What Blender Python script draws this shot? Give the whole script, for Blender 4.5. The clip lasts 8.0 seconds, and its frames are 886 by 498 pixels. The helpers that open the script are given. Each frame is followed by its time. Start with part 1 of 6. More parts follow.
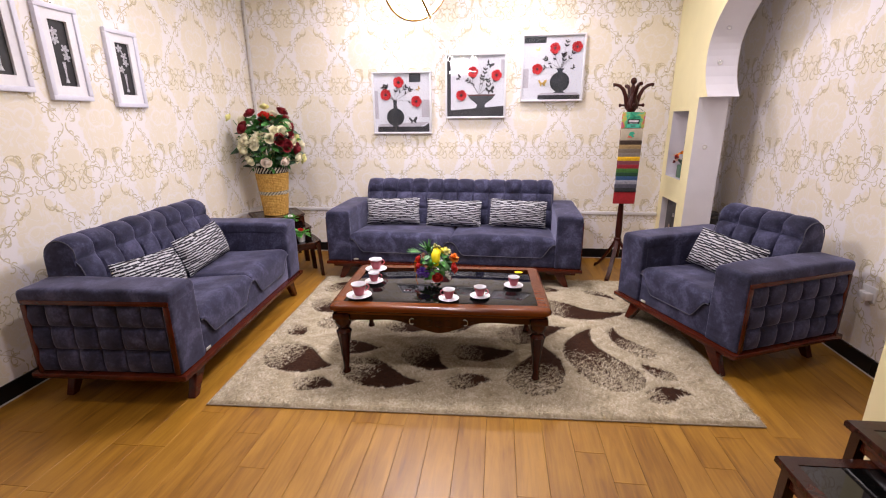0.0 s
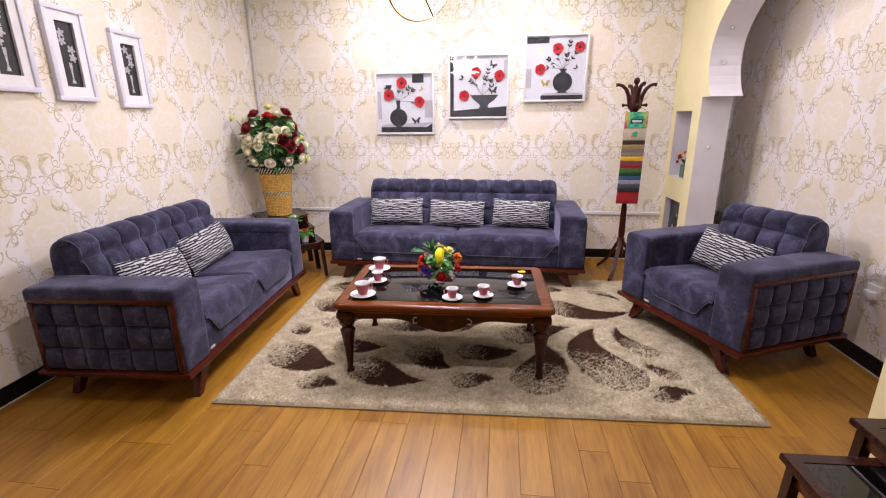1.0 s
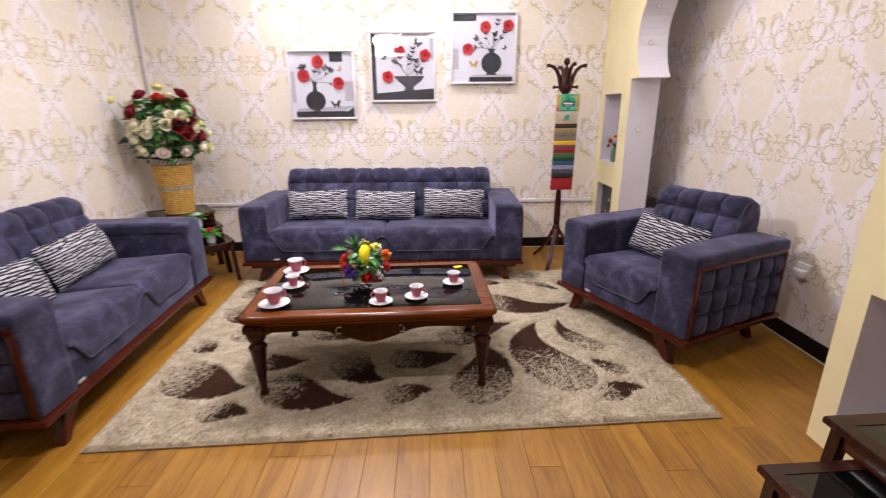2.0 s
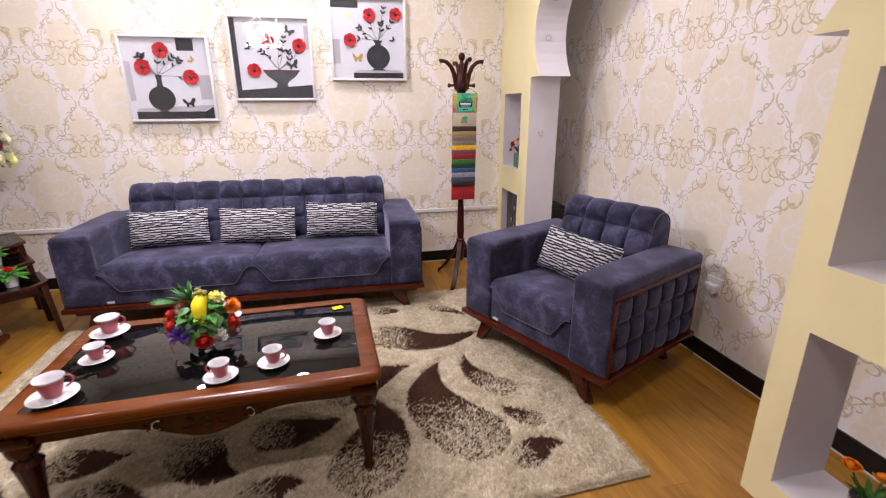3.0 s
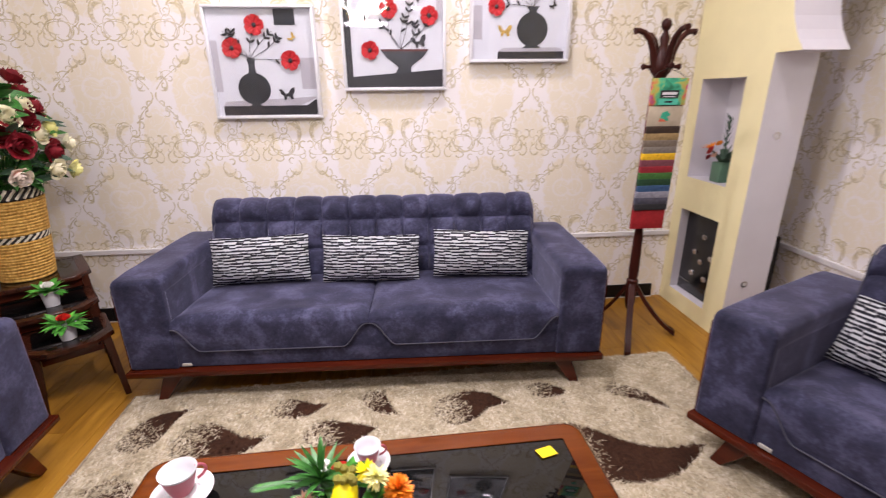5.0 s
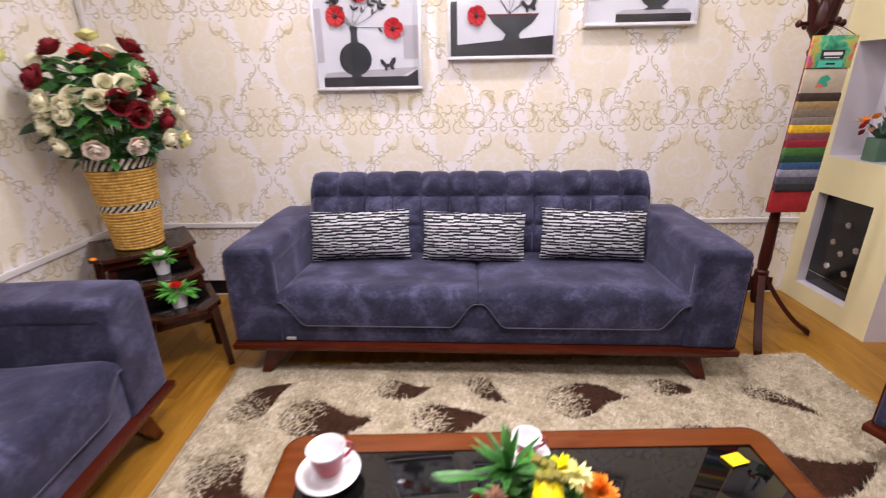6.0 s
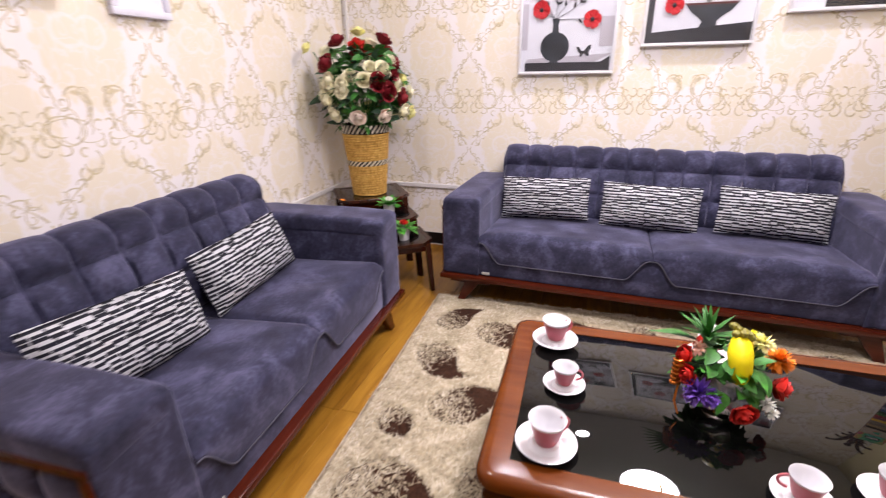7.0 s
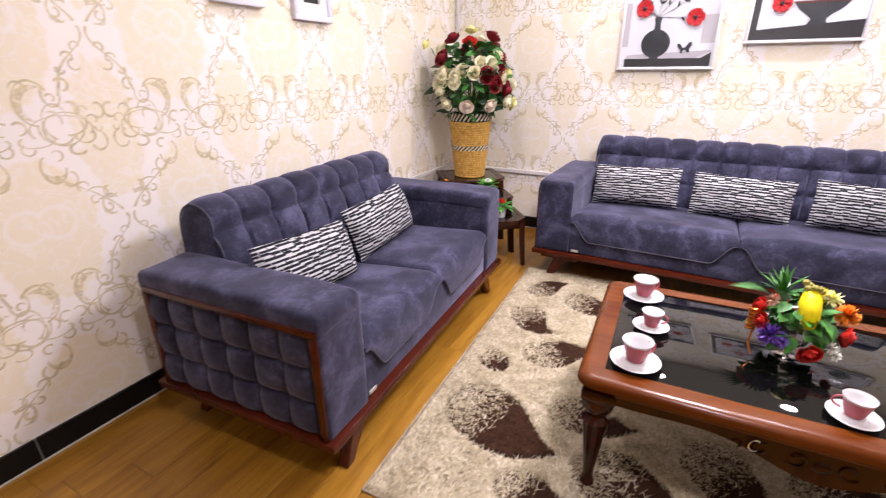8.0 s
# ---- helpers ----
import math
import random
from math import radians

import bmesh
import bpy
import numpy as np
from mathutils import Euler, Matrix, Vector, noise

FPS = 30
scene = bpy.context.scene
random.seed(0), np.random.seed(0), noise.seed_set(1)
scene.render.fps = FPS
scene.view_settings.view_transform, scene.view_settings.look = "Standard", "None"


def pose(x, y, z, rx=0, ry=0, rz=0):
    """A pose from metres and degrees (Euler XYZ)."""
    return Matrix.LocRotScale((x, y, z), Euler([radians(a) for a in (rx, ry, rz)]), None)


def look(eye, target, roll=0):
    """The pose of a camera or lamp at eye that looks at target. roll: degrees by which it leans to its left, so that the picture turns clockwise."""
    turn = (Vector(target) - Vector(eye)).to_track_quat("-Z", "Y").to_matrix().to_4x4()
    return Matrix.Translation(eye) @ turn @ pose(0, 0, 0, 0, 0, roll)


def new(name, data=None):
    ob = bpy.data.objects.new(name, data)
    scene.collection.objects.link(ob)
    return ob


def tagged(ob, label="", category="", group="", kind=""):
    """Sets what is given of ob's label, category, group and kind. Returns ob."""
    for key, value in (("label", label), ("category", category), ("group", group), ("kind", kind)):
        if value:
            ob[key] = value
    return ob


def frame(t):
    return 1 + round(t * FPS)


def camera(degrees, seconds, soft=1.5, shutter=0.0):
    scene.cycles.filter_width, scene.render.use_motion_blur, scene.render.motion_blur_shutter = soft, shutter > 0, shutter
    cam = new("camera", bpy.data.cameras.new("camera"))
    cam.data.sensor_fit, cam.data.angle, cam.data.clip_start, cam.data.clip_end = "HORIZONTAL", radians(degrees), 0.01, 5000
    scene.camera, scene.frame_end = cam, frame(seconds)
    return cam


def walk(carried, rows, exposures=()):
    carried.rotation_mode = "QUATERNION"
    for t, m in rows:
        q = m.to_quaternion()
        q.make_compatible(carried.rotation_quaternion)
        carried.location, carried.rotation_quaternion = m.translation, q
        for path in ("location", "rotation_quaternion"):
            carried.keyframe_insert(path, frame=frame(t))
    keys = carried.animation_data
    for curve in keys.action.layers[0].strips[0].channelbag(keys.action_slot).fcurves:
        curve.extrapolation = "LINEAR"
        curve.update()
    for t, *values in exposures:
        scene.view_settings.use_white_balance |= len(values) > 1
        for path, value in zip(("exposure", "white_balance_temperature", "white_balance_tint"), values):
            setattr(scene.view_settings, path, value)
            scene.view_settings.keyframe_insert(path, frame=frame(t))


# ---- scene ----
cam = camera(88.6, 8.0, soft=1.1, shutter=0.35)
PATH = [
    (0, (0.116, -0.086, 1.484), (-0.116, 1.819, 0.922), -0.5),
    (0.5, (0.111, -0.083, 1.476), (-0.125, 1.821, 0.912), -0.6),
    (1, (0.111, -0.096, 1.473), (-0.132, 1.81, 0.917), -0.6),
    (1.2, (0.106, -0.099, 1.474), (-0.131, 1.807, 0.918), -0.5),
    (2.3, (0.131, 0.372, 1.384), (0.386, 2.261, 0.779), -0.6),
    (2.5, (0.166, 0.455, 1.421), (0.542, 2.325, 0.82), -0.5),
    (3, (0.334, 0.733, 1.415), (0.746, 2.595, 0.813), -0.3),
    (3.5, (0.37, 0.991, 1.424), (0.781, 2.845, 0.799), -0.3),
    (4, (0.233, 1.329, 1.378), (0.637, 3.183, 0.747), -0.2),
    (4.5, (0.034, 1.61, 1.449), (0.353, 3.48, 0.813), -0.3),
    (4.7, (-0.027, 1.697, 1.46), (0.229, 3.577, 0.827), -0.5),
    (5.8, (-0.315, 2.036, 1.326), (-0.346, 3.913, 0.635), -0.9),
    (6, (-0.391, 1.962, 1.327), (-0.452, 3.843, 0.649), -1.1),
    (6.5, (-0.593, 1.69, 1.307), (-0.856, 3.553, 0.629), -0.7),
    (7, (-0.62, 1.417, 1.314), (-1.223, 3.185, 0.599), -0.9),
    (7.5, (-0.593, 1.183, 1.354), (-1.345, 2.887, 0.626), -0.6),
    (8, (-0.632, 0.999, 1.316), (-1.512, 2.638, 0.583), -0.4),
]
walk(cam, [(t, look(eye, target, roll)) for t, eye, target, roll in PATH],
     [(0, -0.28), (2.5, -0.33), (4.5, -0.36), (6.5, -0.36), (7.0, -0.15), (8.0, 0.05)])

# ---- world and lamps ----
CEIL = 2.85
world = bpy.data.worlds.new("world")
scene.world = world
world.use_nodes = True
world.node_tree.nodes["Background"].inputs["Color"].default_value = (0.9, 0.95, 1.0, 1)
world.node_tree.nodes["Background"].inputs["Strength"].default_value = 0.05
LAMP = (-0.40, 2.95)
# first two follow table reflections, others assumed; last two added to brighten the alcove
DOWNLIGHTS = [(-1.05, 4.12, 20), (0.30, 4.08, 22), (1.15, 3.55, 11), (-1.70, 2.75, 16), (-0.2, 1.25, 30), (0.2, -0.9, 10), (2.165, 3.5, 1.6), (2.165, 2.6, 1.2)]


def lamp(name, where, size, watts, color=(1.0, 0.895, 0.985)):
    data = bpy.data.lights.new(name, "AREA")
    data.shape, data.size, data.energy, data.color = "DISK", size, watts, color
    ob = new(name, data)
    ob.location = where
    return tagged(ob, "lamp light", "light", kind="structure")


lamp("chandelier_light", (LAMP[0], LAMP[1], 2.06), 0.40, 38)
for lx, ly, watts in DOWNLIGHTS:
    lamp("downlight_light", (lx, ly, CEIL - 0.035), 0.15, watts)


# fill lamps added under the arch crown to brighten the alcove
for ax, ay, watts in ((1.885, 3.40, 1.8), (1.885, 2.50, 2.2)):
    lamp("arch_spot_light", (ax, ay, 2.38), 0.08, watts)


# ---- materials ----
class Ex:
    """A number in a node tree; arithmetic on it makes Math nodes."""

    def __init__(self, tree, socket):
        self.tree, self.socket = tree, socket

    def op(self, kind, *others, clamp=False):
        node = self.tree.nodes.new("ShaderNodeMath")
        node.operation, node.use_clamp = kind, clamp
        for slot, value in enumerate((self, *others)):
            if isinstance(value, Ex):
                self.tree.links.new(value.socket, node.inputs[slot])
            else:
                node.inputs[slot].default_value = value
        return Ex(self.tree, node.outputs[0])

    def __add__(self, o): return self.op("ADD", o)
    def __sub__(self, o): return self.op("SUBTRACT", o)
    def __mul__(self, o): return self.op("MULTIPLY", o)
    def __truediv__(self, o): return self.op("DIVIDE", o)
    def absolute(self): return self.op("ABSOLUTE")
    def low(self, o): return self.op("MINIMUM", o)
    def high(self, o): return self.op("MAXIMUM", o)
    def root(self): return self.op("SQRT")
    def minus(self): return self.op("MULTIPLY", -1.0)

    def smooth(self, a, b, c=0.0, d=1.0):
        """Smoothstep: c at a, d at b."""
        node = self.tree.nodes.new("ShaderNodeMapRange")
        node.interpolation_type = "SMOOTHSTEP"
        self.tree.links.new(self.socket, node.inputs["Value"])
        for name, value in zip(("From Min", "From Max", "To Min", "To Max"), (a, b, c, d)):
            node.inputs[name].default_value = value
        return Ex(self.tree, node.outputs[0])


class Mat:
    """A node material: a Principled shader and short calls that add nodes."""

    def __init__(self, name, color=(0.5, 0.5, 0.5), rough=0.5, metal=0.0, spec=0.5):
        self.m = bpy.data.materials.new(name)
        self.m.use_nodes = True
        self.t = self.m.node_tree
        self.b = self.t.nodes["Principled BSDF"]
        self.b.inputs["Base Color"].default_value = (*color, 1)
        self.b.inputs["Roughness"].default_value = rough
        self.b.inputs["Metallic"].default_value = metal
        self.b.inputs["Specular IOR Level"].default_value = spec
        self.coord = self.t.nodes.new("ShaderNodeTexCoord")

    def link(self, a, b):
        self.t.links.new(a.socket if isinstance(a, Ex) else a, b)

    def at(self, scale=(1, 1, 1), turn=(0, 0, 0), kind="Object"):
        node = self.t.nodes.new("ShaderNodeMapping")
        node.inputs["Scale"].default_value = scale
        node.inputs["Rotation"].default_value = turn
        self.link(self.coord.outputs[kind], node.inputs["Vector"])
        return node.outputs[0]

    def noise(self, scale, detail=3, rough=0.55, where=None, bend=0.0):
        node = self.t.nodes.new("ShaderNodeTexNoise")
        node.inputs["Scale"].default_value, node.inputs["Detail"].default_value = scale, detail
        node.inputs["Roughness"].default_value, node.inputs["Distortion"].default_value = rough, bend
        self.link(where or self.coord.outputs["Object"], node.inputs["Vector"])
        return Ex(self.t, node.outputs["Fac"])

    def wave(self, scale, where=None, direction="X", bend=0.0, shape="SIN"):
        node = self.t.nodes.new("ShaderNodeTexWave")
        node.bands_direction, node.wave_profile = direction, shape
        node.inputs["Scale"].default_value, node.inputs["Distortion"].default_value = scale, bend
        self.link(where or self.coord.outputs["Object"], node.inputs["Vector"])
        return Ex(self.t, node.outputs["Fac"])

    def random(self):
        return Ex(self.t, self.t.nodes.new("ShaderNodeObjectInfo").outputs["Random"])

    def island(self):
        return Ex(self.t, self.t.nodes.new("ShaderNodeNewGeometry").outputs["Random Per Island"])

    def attribute(self, name):
        node = self.t.nodes.new("ShaderNodeAttribute")
        node.attribute_name = name
        return Ex(self.t, node.outputs["Fac"])

    def xyz(self, kind="Object"):
        node = self.t.nodes.new("ShaderNodeSeparateXYZ")
        self.link(self.coord.outputs[kind], node.inputs[0])
        return [Ex(self.t, node.outputs[i]) for i in range(3)]

    def ramp(self, fac, *stops):
        node = self.t.nodes.new("ShaderNodeValToRGB")
        self.link(fac, node.inputs[0])
        r = node.color_ramp
        while len(r.elements) < len(stops):
            r.elements.new(0.5)
        for e, (p, c) in zip(r.elements, stops):
            e.position, e.color = p, (*c, 1)
        return node.outputs["Color"]

    def mix(self, fac, a, b, kind="MIX"):
        node = self.t.nodes.new("ShaderNodeMix")
        node.data_type, node.blend_type = "RGBA", kind
        if isinstance(fac, (int, float)):
            node.inputs["Factor"].default_value = fac
        else:
            self.link(fac, node.inputs["Factor"])
        for value, slot in ((a, 6), (b, 7)):
            if isinstance(value, tuple):
                node.inputs[slot].default_value = (*value, 1)
            else:
                self.link(value, node.inputs[slot])
        return node.outputs[2]

    def color(self, socket):
        self.link(socket, self.b.inputs["Base Color"])
        return self

    def rough(self, value):
        self.link(value, self.b.inputs["Roughness"])
        return self

    def bump(self, height, strength=0.3, distance=0.002):
        node = self.t.nodes.new("ShaderNodeBump")
        node.inputs["Strength"].default_value, node.inputs["Distance"].default_value = strength, distance
        self.link(height, node.inputs["Height"])
        self.link(node.outputs[0], self.b.inputs["Normal"])
        return self


def wallpaper(name, axis, h0):
    """Damask paper: an ogee lattice of scrolls in gold ink, with rosettes, over pale figured ground."""
    k = Mat(name, rough=0.55, spec=0.35)
    x, y, z = k.xyz()
    h = x if axis == "x" else y
    W, H, Z0 = 0.565, 0.657, 1.139
    wob = k.noise(9, 2).op("SUBTRACT", 0.5) * 0.006
    u = ((h + (-h0 + W / 2 + 40 * W)).op("MODULO", W) - W / 2).absolute() + wob     # 0 on the fan axis, W/2 on the knot axis
    v = (z + (-Z0 + 0.327 + 10 * H)).op("MODULO", H) - 0.327 + wob                  # 0 on the row of rosettes, knots at both ends
    full = (z + (-Z0 + 10 * H)).op("MODULO", H)                                     # 0 to H, for the figures between the rows

    def length(cx, cy, sx=1.0, sy=1.0):
        du, dv = (u - cx) * sx, (v - cy) * sy
        return (du * du + dv * dv).root()

    def ring(cx, cy, r, sx=1.0, sy=1.0, gap=None):
        """A thin ring, open on the side that faces the angle gap: a scroll."""
        d = (length(cx, cy, sx, sy) - r).absolute()
        if gap is None:
            return d
        a = radians(gap)
        facing = (u - cx) * (sx * math.cos(a)) + (v - cy) * (sy * math.sin(a))
        return d + (facing - 0.45 * r).op("GREATER_THAN", 0.0) * 0.05

    def disc_less(c1, r1, c2, r2):
        return (length(*c1) - r1).high((length(*c2) - r2).minus())

    # climbing stems: rosette -> knot above, bulb -> knot below
    sway = (v * 38.0).op("SINE") * 0.010
    s1 = (u - v.smooth(0.100, 0.318, 0.148, 0.266) + sway).absolute() * 0.82 + (v - 0.215).absolute().smooth(0.108, 0.130, 0.0, 0.05)
    s2 = (u - v.smooth(-0.318, -0.150, 0.266, 0.085) + sway).absolute() * 0.66 + (v + 0.235).absolute().smooth(0.080, 0.100, 0.0, 0.05)
    line = s1.low(s2)
    rings = [(0.140, 0.000, 0.066, 1.0, 1.15, 100), (0.130, -0.004, 0.044, 1.0, 0.9, 30), (0.158, 0.014, 0.048, 0.8, 1.25, 200),
             (0.060, -0.034, 0.036, 0.75, 1.7, 80), (0.205, -0.030, 0.024, 0.8, 1.0, 100), (0.236, 0.022, 0.016, 1, 1, 250),
             (0.212, 0.052, 0.018, 1, 1, 300), (0.252, -0.008, 0.011, 1, 1, 90), (0.134, 0.108, 0.030, 1.15, 0.8, 60),
             (0.130, 0.100, 0.012, 1, 1, 230), (0.214, 0.228, 0.016, 1, 1, 240), (0.184, 0.186, 0.012, 1, 1, 60),
             (0.246, 0.262, 0.014, 1, 1, 300), (0.226, -0.285, 0.029, 1, 0.8, 330), (0.214, -0.295, 0.014, 1, 1, 150),
             (0.186, -0.237, 0.028, 0.8, 1.2, 210), (0.176, -0.257, 0.013, 1, 1, 20), (0.150, -0.205, 0.018, 1, 1, 300),
             (0.080, -0.128, 0.042, 1.15, 0.85, 60), (0.100, -0.088, 0.017, 1.0, 1.0, 200), (0.172, -0.072, 0.020, 0.8, 1.1, 40),
             (0.080, 0.085, 0.060, 1.15, 0.85, 330),
             (0.140, -0.004, 0.088, 0.95, 1.9, 270), (0.128, 0.022, 0.058, 1.5, 1.0, 320), (0.022, 0.010, 0.020, 1, 1, 200),
             (0.030, -0.058, 0.018, 1, 1, 60), (0.262, 0.052, 0.020, 1, 0.8, 180), (0.244, -0.052, 0.026, 1, 0.8, 140),
             (0.172, 0.140, 0.020, 1, 1, 210), (0.232, 0.205, 0.018, 1, 1, 20), (0.120, -0.170, 0.022, 1, 0.9, 140),
             (0.232, -0.238, 0.022, 1, 1, 40), (0.050, 0.132, 0.020, 1, 1, 240)]
    for q in rings:
        line = line.low(ring(*q))
    leaf = disc_less((0.080, 0.085), 0.058, (0.108, 0.074), 0.058)
    leaf = leaf.low(disc_less((0.080, -0.134), 0.038, (0.084, -0.120), 0.037))
    leaf = leaf.low(disc_less((0.182, 0.062), 0.028, (0.168, 0.054), 0.027))
    leaf = leaf.low(disc_less((0.220, -0.305), 0.025, (0.227, -0.296), 0.024))
    leaf = leaf.low(disc_less((0.120, 0.030), 0.030, (0.108, 0.020), 0.034))
    torn = k.noise(75, 2)
    weight = k.noise(13, 2).smooth(0.3, 0.7, 0.0003, 0.0030)
    ink = (line - weight).smooth(0.0004, 0.0026, 1.0, 0.0).high(leaf.smooth(-0.003, 0.0015, 0.9, 0.0) * torn.smooth(0.38, 0.5, 0.25, 1.0))
    ink = ink * k.noise(30, 2).smooth(0.25, 0.5, 0.45, 1.0)
    # pale figures inside the ogees, with lighter veins
    fu, fv = u * 1.15, (full - 0.32) * 0.78
    figure = ((fu * fu + fv * fv).root() - 0.195).low(length(0.2825, -0.02, 1.35, 0.62) - 0.150)
    broken = k.noise(17, 2, 0.5, bend=0.8)
    veins = (k.noise(15, 1, 0.4, bend=1.2) - 0.5).absolute().smooth(0.005, 0.06, 0.45, 1.0)
    fill = (figure + (broken - 0.5) * 0.10).smooth(-0.010, 0.010, 1.0, 0.0) * veins
    hu, hv = u - 0.045, full - 0.35
    heart = ((hu * hu + hv * hv).root() - 0.055).absolute()
    fill = fill * heart.smooth(0.004, 0.010, 0.45, 1.0)
    ground = k.mix(k.noise(5, 4), (0.81, 0.775, 0.775), (0.86, 0.825, 0.82))
    c = k.mix(fill * 0.72, ground, (0.775, 0.70, 0.535))
    c = k.mix(ink * 0.74, c, k.ramp(k.noise(60, 2), (0.35, (0.36, 0.295, 0.150)), (0.65, (0.58, 0.49, 0.25))))
    k.color(c)
    k.bump((ink * 0.5 + fill * 0.25) + k.noise(420, 2) * 0.25, 0.35, 0.002)
    k.rough((ink * -0.16) + 0.56)
    return k.m


def velvet():
    k = Mat("suede", rough=0.82, spec=0.25)
    big, fine = k.noise(7.5, 4, 0.6, bend=0.4), k.noise(70, 3, 0.7)
    f = big * 0.72 + fine * 0.28
    k.color(k.ramp(f, (0.34, (0.011, 0.0112, 0.027)), (0.50, (0.030, 0.0305, 0.063)), (0.66, (0.088, 0.088, 0.162))))
    k.b.inputs["Sheen Weight"].default_value = 0.42
    k.b.inputs["Sheen Roughness"].default_value = 0.38
    k.b.inputs["Sheen Tint"].default_value = (0.68, 0.68, 0.98, 1)
    k.bump(fine * 0.6 + k.noise(300, 2) * 0.4, 0.35, 0.0015)
    return k.m


def wood(name, dark, mid, light, rough=0.28, long="x", scale=1.0):
    k = Mat(name, rough=rough)
    s = {"x": (0.12, 1, 1), "y": (1, 0.12, 1), "z": (1, 1, 0.12)}[long]
    where = k.at(tuple(q * scale for q in s))
    grain, ring = k.noise(34, 4, 0.6, where, 0.6), k.noise(7, 2, 0.5, where)
    k.color(k.ramp(grain * 0.6 + ring * 0.4, (0.34, dark), (0.5, mid), (0.68, light)))
    k.bump(grain, 0.12, 0.001)
    k.rough(grain * 0.14 + (rough - 0.06))
    k.b.inputs["Specular IOR Level"].default_value = 0.3
    k.b.inputs["Coat Weight"].default_value = 0.06
    k.b.inputs["Coat Roughness"].default_value = 0.12
    return k.m


def oak():
    k = Mat("oak_laminate", rough=0.3)
    node = k.t.nodes.new("ShaderNodeVectorMath")
    node.operation = "ADD"
    comb = k.t.nodes.new("ShaderNodeCombineXYZ")
    r = k.random()
    k.link(r * 37.0, comb.inputs[0]); k.link(r * 91.0, comb.inputs[1])
    k.link(k.coord.outputs["Object"], node.inputs[0]); k.link(comb.outputs[0], node.inputs[1])
    def stretched(sx, sy):
        m = k.t.nodes.new("ShaderNodeMapping")
        m.inputs["Scale"].default_value = (sx, sy, 1)
        k.link(node.outputs[0], m.inputs["Vector"])
        return m.outputs[0]
    grain = k.noise(26, 4, 0.62, stretched(1, 0.07), 1.3)
    figure = k.noise(5.5, 3, 0.55, stretched(1, 0.22), 2.2)
    knots = k.noise(4.2, 2, 0.4, stretched(1, 0.5), 0.5).smooth(0.70, 0.78)
    f = grain * 0.44 + figure * 0.44 + r * 0.10 + 0.02
    c = k.ramp(f, (0.30, (0.140, 0.055, 0.005)), (0.46, (0.270, 0.122, 0.011)), (0.64, (0.390, 0.195, 0.022)))
    c = k.mix(knots * 0.7, c, (0.13, 0.05, 0.016))
    k.color(c)
    k.bump(grain, 0.08, 0.001)
    k.rough(grain * 0.18 + 0.30)
    return k.m


def plain(name, color, rough=0.5, metal=0.0, vary=0.12, scale=18, fine=0.15, spec=0.5):
    """Paint, ceramic, leaf and the like: a colour that drifts a little, and a fine grain."""
    k = Mat(name, color, rough, metal, spec)
    f = k.noise(scale, 4, 0.6)
    a, b = tuple(q * (1 - vary) for q in color), tuple(min(1.0, q * (1 + vary)) for q in color)
    k.color(k.ramp(f, (0.3, a), (0.7, b)))
    if fine:
        k.bump(k.noise(scale * 14, 2), fine, 0.001)
    return k.m


def glow(name, color, strength):
    k = Mat(name, (0.8, 0.8, 0.8))
    k.b.inputs["Emission Color"].default_value = (*color, 1)
    k.b.inputs["Emission Strength"].default_value = strength
    return k.m


def clear_glass(name):
    k = Mat(name, (1, 1, 1), 0.02)
    k.b.inputs["Transmission Weight"].default_value = 1.0
    k.b.inputs["IOR"].default_value = 1.45
    return k.m


def thin_glass(name):
    """A thin pane: mostly seen through, with a mirror gloss that grows at a slant."""
    m = bpy.data.materials.new(name)
    m.use_nodes = True
    t = m.node_tree
    t.nodes.remove(t.nodes["Principled BSDF"])
    a, g, mix, f = (t.nodes.new("ShaderNode" + n) for n in ("BsdfTransparent", "BsdfGlossy", "MixShader", "Fresnel"))
    g.inputs["Roughness"].default_value = 0.02
    f.inputs["IOR"].default_value = 1.5
    t.links.new(f.outputs[0], mix.inputs[0])
    t.links.new(a.outputs[0], mix.inputs[1])
    t.links.new(g.outputs[0], mix.inputs[2])
    t.links.new(mix.outputs[0], t.nodes["Material Output"].inputs["Surface"])
    return m


